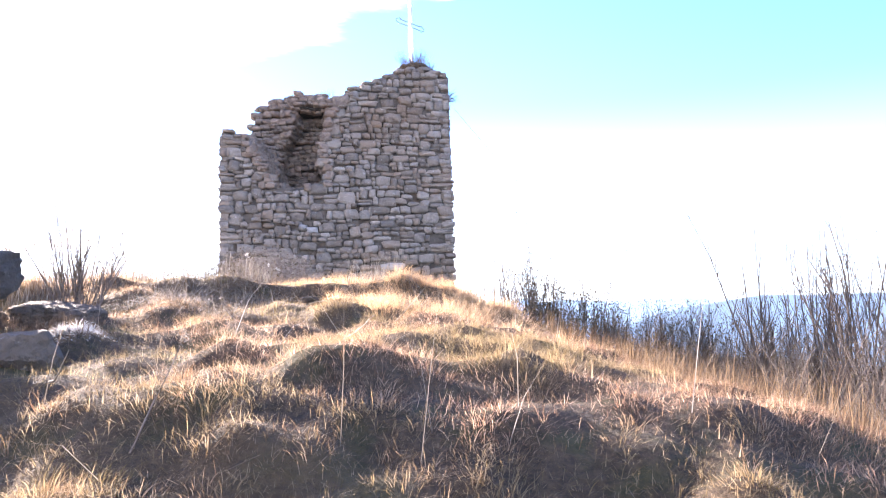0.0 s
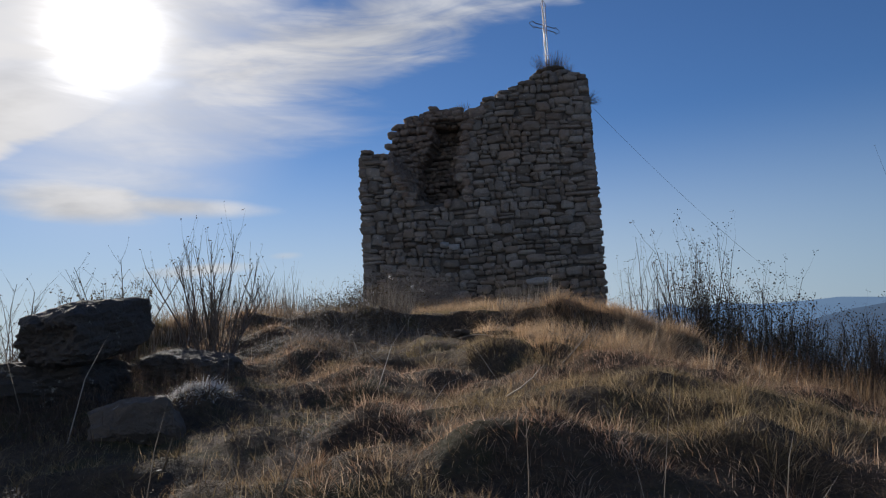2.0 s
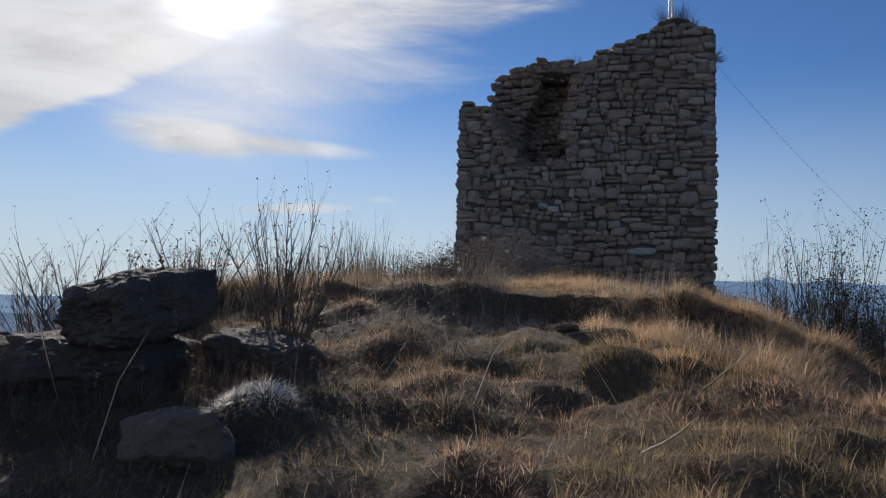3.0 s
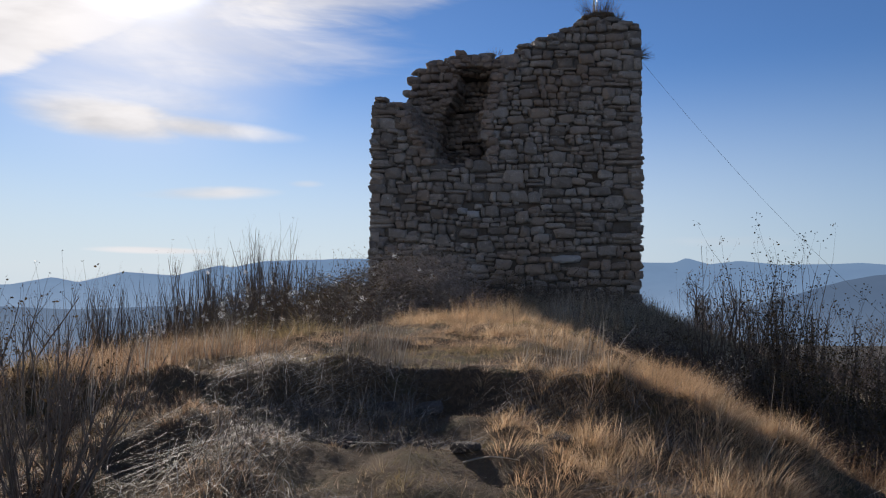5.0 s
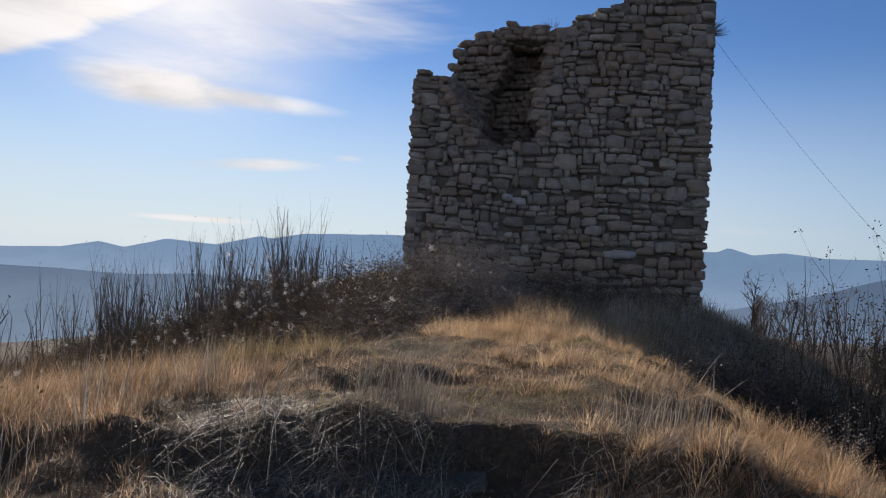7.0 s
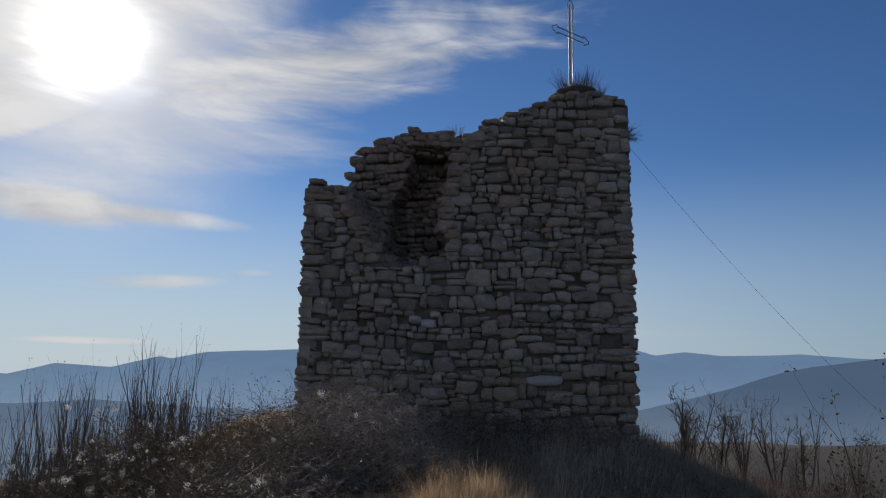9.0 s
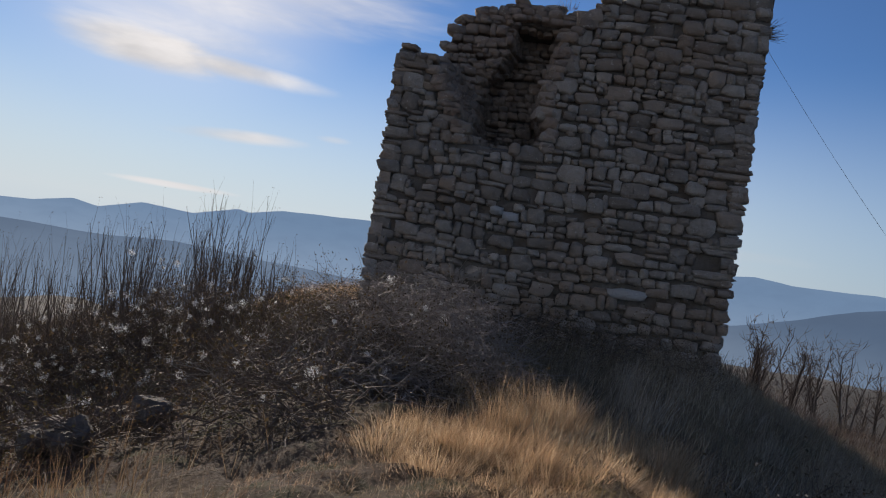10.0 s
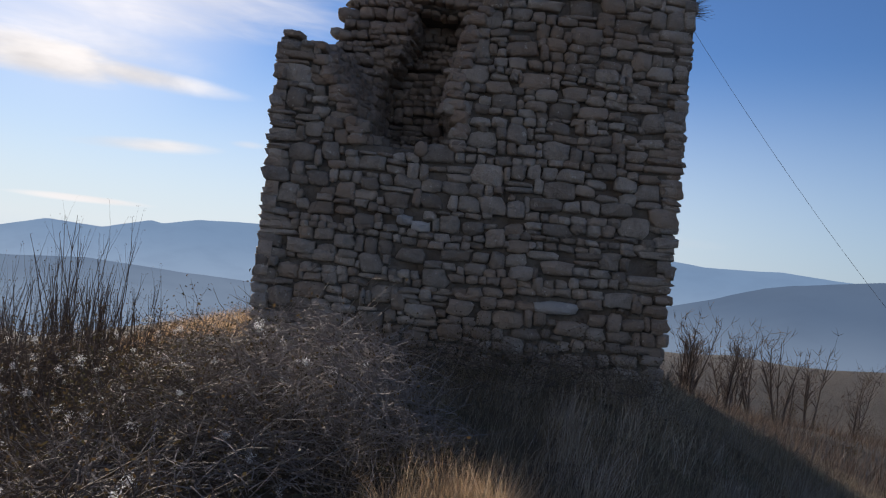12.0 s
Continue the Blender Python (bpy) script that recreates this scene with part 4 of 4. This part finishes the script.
# brown shrub near the path on the shoulder
for sx, sy in ((0.62, -13.2), (0.25, -12.4)):
    ln, tp = twiggy(14, 0.7, 0.9, 0.45, 9, 0.006, 0.2, 0.12)
    shrub("seedy_shrub", on_land(sx, sy), "brown seedy shrub beside the grass path", ln, BARK, tp, LEAF, "seed_growth", 0.02, 2, 0.012, "seedy shrubs")

def umbel(x, y, height, lean, heads):
    """A dry herb: one bent stalk, each branch ending in a round seed head."""
    e = thing("dry_umbel", on_land(x, y), "dry bent herb with round pale seed heads", "plant", "dry herbs")
    main = stem((0, 0, -0.03), (lean[0], lean[1], 1), height, 0.005, 0.08, 7, -0.02)
    lines, tops = [main], [main[0][-1]]
    for k in range(heads - 1):
        tw = stem(main[0][3 + k % 3], (rng.normal(0, 0.6), rng.normal(0, 0.6), 0.9), height * 0.4, 0.003, 0.1, 5, 0.05)
        lines.append(tw)
        tops.append(tw[0][-1])
    tagged(part("stalk", quick_mesh("stalk", *tubes(lines)), PALE_BARK, e))
    for p in tops:
        tagged(part("seed_head", quick_mesh("seed_head", *flecks(p[None], 0.008, 70, 0.011)), LITTER, e), kind="stuff")


umbel(2.30, -16.72, 0.78, (-0.25, 0.0), 2)
umbel(2.12, -16.55, 0.70, (-0.35, 0.1), 2)
umbel(2.55, -16.2, 0.45, (0.4, 0.2), 1)
for x0, y0, ln0, w0 in ((2.06, -15.57, 0.34, (0.7, -0.6, 0.25)), (3.25, -14.75, 0.22, (0.6, 0.2, 0.7)), (2.95, -12.6, 0.4, (0.9, 0.2, 0.2)), (2.1, -12.1, 0.5, (0.9, -0.3, 0.12)),
                        (3.6, -13.7, 0.35, (0.5, -0.4, 0.6)), (2.5, -13.4, 0.3, (-0.7, 0.3, 0.3)), (4.2, -8.6, 0.5, (0.6, 0.3, 0.6)), (4.45, -8.4, 0.4, (0.8, 0.2, 0.4))):
    e = thing("straw_stalk", on_land(x0, y0), "long pale broken stalk lying in the grass", "stalk", "broken stalks")
    part("stalk", quick_mesh("stalk", *tubes([stem((0, 0, 0.01), w0, ln0, 0.006, 0.12, 7, -0.02)])), LITTER, e)

# dense dark bushes on the steep flank
for sx, sy, sh, sn, tw, pr in ((5.75, -7.9, 1.75, 18, 8, 1), (6.2, -7.9, 2.1, 20, 10, 3), (6.65, -7.8, 1.8, 20, 9, 3), (6.0, -8.6, 1.4, 24, 9, 3), (6.5, -8.7, 1.3, 24, 9, 3), (6.9, -8.3, 1.3, 22, 9, 3)):
    ln, tp = twiggy(int(sn * 1.3), sh, 0.5, 0.22, tw, 0.011, 0.35, 0.42)
    shrub("leafy_bush", on_land(sx, sy), "dark dense bush with withered leaves on the slope", ln, BARK, tp, LEAF, "foliage", 0.024, pr + 1, 0.03, "bushes on the slope")
for sx, sy, sh in ((7.6, -9.0, 1.25), (8.3, -9.4, 1.15), (8.9, -8.6, 1.3), (7.2, -9.6, 0.9), (9.7, -9.3, 1.2), (9.0, -10.2, 1.0), (8.0, -7.4, 1.2), (10.4, -10.4, 1.3), (8.2, -10.4, 1.2), (7.0, -10.2, 0.9), (9.8, -8.2, 1.3), (11.2, -9.2, 1.4), (6.7, -9.3, 0.9)):
    ln, tp = twiggy(60, sh * 1.3, 0.9, 0.6, 11, 0.011, 0.22, 0.55)
    shrub("low_bush", on_land(sx, sy), "low tangled bush with few withered leaves", ln, BARK, tp, LEAF, "foliage", 0.020, 2, 0.03, "bushes on the slope")
# tall thin shoots lower down
for sx, sy, sh, sn in ((8.1, -11.5, 2.8, 13), (8.5, -12.0, 2.9, 13), (8.5, -11.2, 2.4, 12), (8.9, -12.2, 2.6, 15), (8.2, -12.7, 2.2, 13), (9.6, -11.6, 2.4, 14), (9.4, -12.9, 2.3, 12)):
    ln, tp = twiggy(sn + 5, sh, 0.5, 0.22, 16, 0.015, 0.35, 0.45)
    shrub("tall_shoots", on_land(sx, sy), "tall thin dark shoots of a bare shrub", ln, BARK, tp, LEAF, "bud_growth", 0.014, 1, 0.004, "tall shoots on the lower slope")
for i in range(26):
    sx, sy = rng.uniform(6.4, 11.5), rng.uniform(-15.0, -10.2)
    ln, tp = twiggy(34, rng.uniform(0.6, 1.2), 0.9, 0.7, 11, 0.008, 0.2, 0.5)
    shrub("brush", on_land(sx, sy), "low bare brush of reddish twigs", ln, PALE_BARK, tp, LEAF, "bud_growth", 0.014, 1, 0.01, "brush on the lower slope")
# thin stems and a pale plant on the right flank
for sx, sy, sh, sn in ((5.40, -7.9, 1.95, 3), (5.55, -8.1, 1.6, 3), (5.15, -8.2, 1.2, 3)):
    ln, tp = twiggy(sn, sh, 0.5, 0.2, 8, 0.008, 0.3, 0.15)
    shrub("thin_sapling", on_land(sx, sy), "thin bare sapling on the shaded slope", ln, BARK, tp, LEAF, "foliage", 0.017, 2, 0.015, "saplings on the slope")
ln, tp = twiggy(20, 0.5, 1.0, 0.7, 8, 0.004, 0.2, 0.12)
shrub("pale_plant", on_land(4.95, -9.5), "pale withered herb on the edge of the slope", ln, PALE_BARK, tp, LITTER, "withered_foliage", 0.014, 2, 0.015, category="plant")
ln, tp = twiggy(5, 0.75, 0.6, 0.6, 5, 0.005, 0.3, 0.06)
shrub("dry_stalk", on_land(4.15, -8.65), "dry leaning stalks at the edge of the shade", ln, PALE_BARK, tp, LITTER, "withered_foliage", 0.014, 1, 0.01, category="plant")

# the thicket on the left of the tower
for i in range(44):
    sx, sy = rng.uniform(-6.2, -0.7), rng.uniform(-4.2, 0.4)
    if sx > -1.6 and sy > -1.5:
        continue
    sh = rng.uniform(1.35, 2.35) * (0.85 if sx > -1.8 else 1.0)
    ln, tp = twiggy(int(rng.integers(10, 18)), sh, 0.38, 0.20, 7, 0.013, 0.42, 0.45)
    shrub("thicket_shrub", on_land(sx, sy), "bare upright shrub in the thicket beside the tower", ln, BARK, tp, LEAF, "foliage", 0.017, 1, 0.015, "thicket beside the tower")


def tangle(at, radius, height, n, label, flowers, bark=VINE, per=2, skew=(0, 0)):
    """A heap of arching, criss-crossing vines with tufts of white down."""
    lines, pts = [], []
    for _ in range(n):
        a, q = rng.uniform(0, 2 * math.pi), radius * math.sqrt(rng.random())
        dome = height * max(0.05, 1 - (q / radius) ** 2) ** 0.7
        p = np.array([q * math.cos(a) + skew[0] * dome, q * math.sin(a) + skew[1] * dome, dome * rng.uniform(0.3, 1.0)])
        p[2] += float(land(at[0] + p[0], at[1] + p[1])) - at[2]
        b = rng.uniform(0, 2 * math.pi)
        line = stem(p, (math.cos(b), math.sin(b), rng.uniform(-0.4, 0.9)), rng.uniform(0.25, 0.8), rng.uniform(0.0025, 0.0065), 0.28, 5, -0.06)
        lines.append(line)
        pts.append(line[0][-1])
        pts.append(line[0][3])
    e = thing("vine_tangle", at, label, "vines", "vines round the tower")
    tagged(part("branchwork", quick_mesh("branchwork", *tubes(lines)), bark, e), kind="stuff")
    pts = np.array(pts)
    tagged(part("foliage", quick_mesh("foliage", *flecks(pts[::2] if bark is VINE else pts, 0.026, 1 if bark is VINE else 3, 0.05)), LEAF, e), kind="stuff")
    pick = pts[rng.permutation(len(pts))[:flowers]]
    if flowers:
        tagged(part("seed_down", quick_mesh("seed_down", *flecks(pick, 0.013, 110, np.repeat(rng.uniform(0.008, 0.024, (len(pick), 1)), 110, axis=0))), FLUFF, e, "white downy tufts of seed"), kind="stuff")
    return e


tangle(on_land(1.75, -4.4), 1.15, 1.2, 1500, "heap of grey bare vines against the tower", 8)
tangle(on_land(0.9, -4.7), 1.2, 0.85, 1000, "heap of dark bare vines with white seed tufts", 12, BARK)
tangle(on_land(1.3, -2.9), 1.1, 1.0, 700, "heap of bare vines under the tower's corner", 8)
tangle(on_land(-0.4, -2.2), 1.2, 0.65, 600, "tangled vines with seed tufts on the bank", 40, BARK)
tangle(on_land(0.1, -4.7), 0.9, 0.55, 450, "low tangle of dry vines with white seed tufts", 24, BARK)
tangle(on_land(-1.5, -3.6), 1.3, 1.0, 700, "tangle of vines over the thicket with white seed tufts", 95, BARK)
tangle(on_land(-2.6, -4.4), 1.3, 0.9, 600, "tangle of dark vines at the thicket's foot", 40, BARK)
tangle(on_land(-2.2, -2.4), 1.2, 1.2, 500, "tangle of vines in the thicket with white seed tufts", 70, BARK)
tangle(on_land(-4.0, -4.6), 1.5, 0.9, 600, "dark vines under bare thicket shrubs", 16, BARK)
tangle(on_land(0.9, -5.4), 1.15, 0.45, 650, "low grey vines over the bank with white seed tufts", 16)
tangle(on_land(-1.0, -7.2), 1.2, 0.40, 500, "low dark vines on the slope", 10, BARK)
tangle(on_land(1.6, -4.4), 0.9, 0.55, 450, "grey bare vines before the tower", 8)
for vx, vy, vr in ((5.0, -7.7, 0.7), (5.3, -6.8, 0.9), (5.9, -7.6, 0.9), (5.9, -5.9, 1.0), (6.4, -9.8, 0.9), (6.6, -6.8, 1.0)):
    tangle(on_land(vx, vy), vr, 0.42, int(420 * vr), "dark low brambles on the shaded flank", 0, BARK)
for vx, vy, vr in ((-3.4, -2.4, 1.3), (-4.6, -3.0, 1.4), (-5.2, -1.8, 1.3), (-2.9, -5.6, 1.2), (-3.2, -3.6, 1.3)):
    tangle(on_land(vx, vy), vr, 0.75, 600, "dark brambles under the bare thicket", 10, BARK)
for vx, vy, vr in ((1.0, -7.1, 0.6), (-1.7, -7.9, 1.0)):
    tangle(on_land(vx, vy), vr, 0.34, int(520 * vr), "low dark brambles at the edge of the grass", 5, BARK)
tangle(on_land(3.0, -1.4), 1.3, 0.55, 350, "dark low growth along the wall's foot", 0, BARK)
tangle(on_land(4.6, -1.2), 1.2, 0.45, 300, "dark low growth at the wall's foot", 0, BARK)

# small trees on the slope behind
for sx, sy, sh in ((13.6, 16.0, 3.6), (11.3, 14.2, 3.0), (12.4, 17.5, 2.6), (16.5, 18.0, 2.6), (18.5, 17.0, 3.4), (15.0, 21.0, 3.0), (20.5, 23.0, 3.2), (10.4, 12.0, 2.2), (22.0, 19.0, 3.0), (9.2, 8.0, 2.0), (10.3, 8.6, 2.6), (11.8, 10.0, 2.4), (13.2, 11.5, 2.6), (14.8, 13.0, 2.8)):
    ln, tp = twiggy(4, sh, 0.9, 0.45, 16, 0.045, 0.25, 0.15)
    extra = []
    for p in tp[::2]:
        for _ in range(3):
            extra.append(stem(p, rng.normal(0, 1, 3) + np.array([0, 0, 0.8]), sh * 0.11, 0.008, 0.15, 4, 0.15))
    shrub("small_tree", on_land(sx, sy), "small bare tree on the slope behind the tower", ln + extra, BARK, group="trees on the slope", category="tree")
for i in range(75):
    sx, sy = rng.uniform(9.5, 34), rng.uniform(6.0, 40)
    ln, tp = twiggy(13, rng.uniform(0.5, 1.2), 0.9, 0.6, 7, 0.012, 0.2, 0.5)
    shrub("scrub_bush", on_land(sx, sy), "bare scrub bush on the far slope", ln, PALE_BARK, tp, LEAF, "foliage", 0.04, 1, 0.03, "scrub on the far slope")

# ---- on the tower's top: cross, tufts, cable ----
def bar(a, b, r, sides=8):
    bm = bmesh.new()
    a, b = Vector(a), Vector(b)
    m = Matrix.Translation((a + b) / 2) @ (b - a).to_track_quat("Z", "Y").to_matrix().to_4x4()
    bmesh.ops.create_cone(bm, cap_ends=True, segments=sides, radius1=r, radius2=r, depth=(b - a).length, matrix=m)
    return bm


def bow(centre, way, size, r):
    """A bent rod: the trefoil end of an arm, open towards the arm. Rings of the bow lie in the cross's own plane."""
    way = Vector(way)
    side = Vector((way.z, 0, -way.x))
    pts = []
    for k in range(25):
        a = -2.45 + 4.9 * k / 24
        q = size * (1 + 0.22 * math.cos(3 * a))
        pts.append(np.array(Vector(centre) + way * q * math.cos(a) * 1.05 + side * q * math.sin(a)))
    v, f = tubes([(pts, np.full(25, r))])
    return quick_mesh("bow", v, f)


cross = thing("cross", (5.06, 0.88, 6.45), "thin openwork cross of galvanised steel rods", "cross")
cross.rotation_euler = (0, 0, radians(40))
for s in (-0.055, 0.055):
    part("upright", bar((s, 0, -0.15), (s, 0, 1.98), 0.013), STEEL, cross)
    part("arm", bar((-0.40, 0, 1.38 + s), (0.40, 0, 1.38 + s), 0.011), STEEL, cross)
part("bow", bow((-0.44, 0, 1.38), (-1, 0, 0), 0.085, 0.010), STEEL, cross)
part("bow", bow((0.44, 0, 1.38), (1, 0, 0), 0.085, 0.010), STEEL, cross)
part("bow", bow((0, 0, 2.03), (0, 0, 1), 0.085, 0.010), STEEL, cross)
for h in (0.25, 0.6, 0.95, 1.25, 1.55, 1.8):
    part("rung", bar((-0.055, 0, h), (0.055, 0, h), 0.008), STEEL, cross)
part("lightning_rod", bar((0.0, 0.02, 0.1), (0.0, 0.02, 3.0), 0.012), STEEL, cross)

bm = bmesh.new()
bmesh.ops.create_icosphere(bm, subdivisions=4, radius=1.0)
for v in bm.verts:
    v.co *= 1 + 0.18 * noise.noise(v.co * 2.2) + 0.08 * noise.noise(v.co * 6)
bmesh.ops.scale(bm, vec=(0.50, 0.42, 0.22), verts=bm.verts)
me = bpy.data.meshes.new("earth_mound")
bm.to_mesh(me)
bm.free()
me.materials.append(GROUND)
mound = tagged(new("earth_mound", me), "mound of earth on the broken wall top under the cross", "earth")
mound.location = (5.12, 0.72, 6.42)


def wall_tuft(at, n, height, spread_r, label, mat=RUSSET):
    lines = []
    for _ in range(n):
        a = rng.uniform(0, 2 * math.pi)
        q = spread_r * math.sqrt(rng.random())
        lines.append(stem((q * math.cos(a), q * math.sin(a) * 0.6, 0), (0.5 * math.cos(a), 0.4 * math.sin(a), 1.0), height * rng.uniform(0.4, 1.0), 0.0045, 0.12, 5, 0.0))
    e = thing("wall_plant", at, label, "plant", "plants on the wall top")
    tagged(part("branchwork", quick_mesh("branchwork", *tubes(lines)), mat, e), kind="stuff")
    return e


wall_tuft((5.12, 0.62, 6.55), 170, 0.50, 0.36, "dry reddish plant at the foot of the cross")
wall_tuft((5.45, 0.5, 6.40), 60, 0.28, 0.2, "dry reddish plant beside the cross")
wall_tuft((2.75, 1.0, 5.80), 24, 0.20, 0.16, "small dry weed on the broken wall top")
wall_tuft((3.75, 0.3, 5.84), 16, 0.16, 0.12, "small dry weed on the wall's stepped top")
e = wall_tuft((6.0, 0.35, 5.55), 60, 0.34, 0.10, "dry weed hanging from the wall's corner")
e.rotation_euler = (0, radians(70), 0)

pts = []
for k in range(30):
    f = k / 29
    a, b = Vector((6.0, 0.9, 5.75)), Vector((13.2, 2.2, -1.2))
    p = a.lerp(b, f)
    p.z -= 1.1 * 4 * f * (1 - f) * 0.35
    pts.append(np.array(p))
v, f = tubes([(pts, np.full(30, 0.0036))])
me = quick_mesh("guy_cable", v, f)
me.materials.append(STEEL)
tagged(new("guy_cable", me), "thin steel cable slung from the tower to the slope", "cable")

# ---- stones of the front face, one by one ----
UNITS = []
for s in range(24):
    me = mesh_from("stone", *SHAPES[s], worn=True)
    me.materials.append(STONE)
    UNITS.append(me)
for m in singles:
    ob = new("stone", sr.choice(UNITS))
    ob.parent = front
    ob.matrix_basis = m
pale = [mesh_from("stone", *SHAPES[s], worn=True) for s in range(6)]
for k, (mx, mz, wd, hh) in enumerate(MARKS):
    me = pale[k]
    me.materials.append(PALE_STONE if k < 3 else STONE)
    ob = new("stone", me)
    ob.parent = front
    ob.matrix_basis = Matrix.Translation((mx, 0.07, mz)) @ Matrix.Diagonal((wd, 0.22, hh, 1))
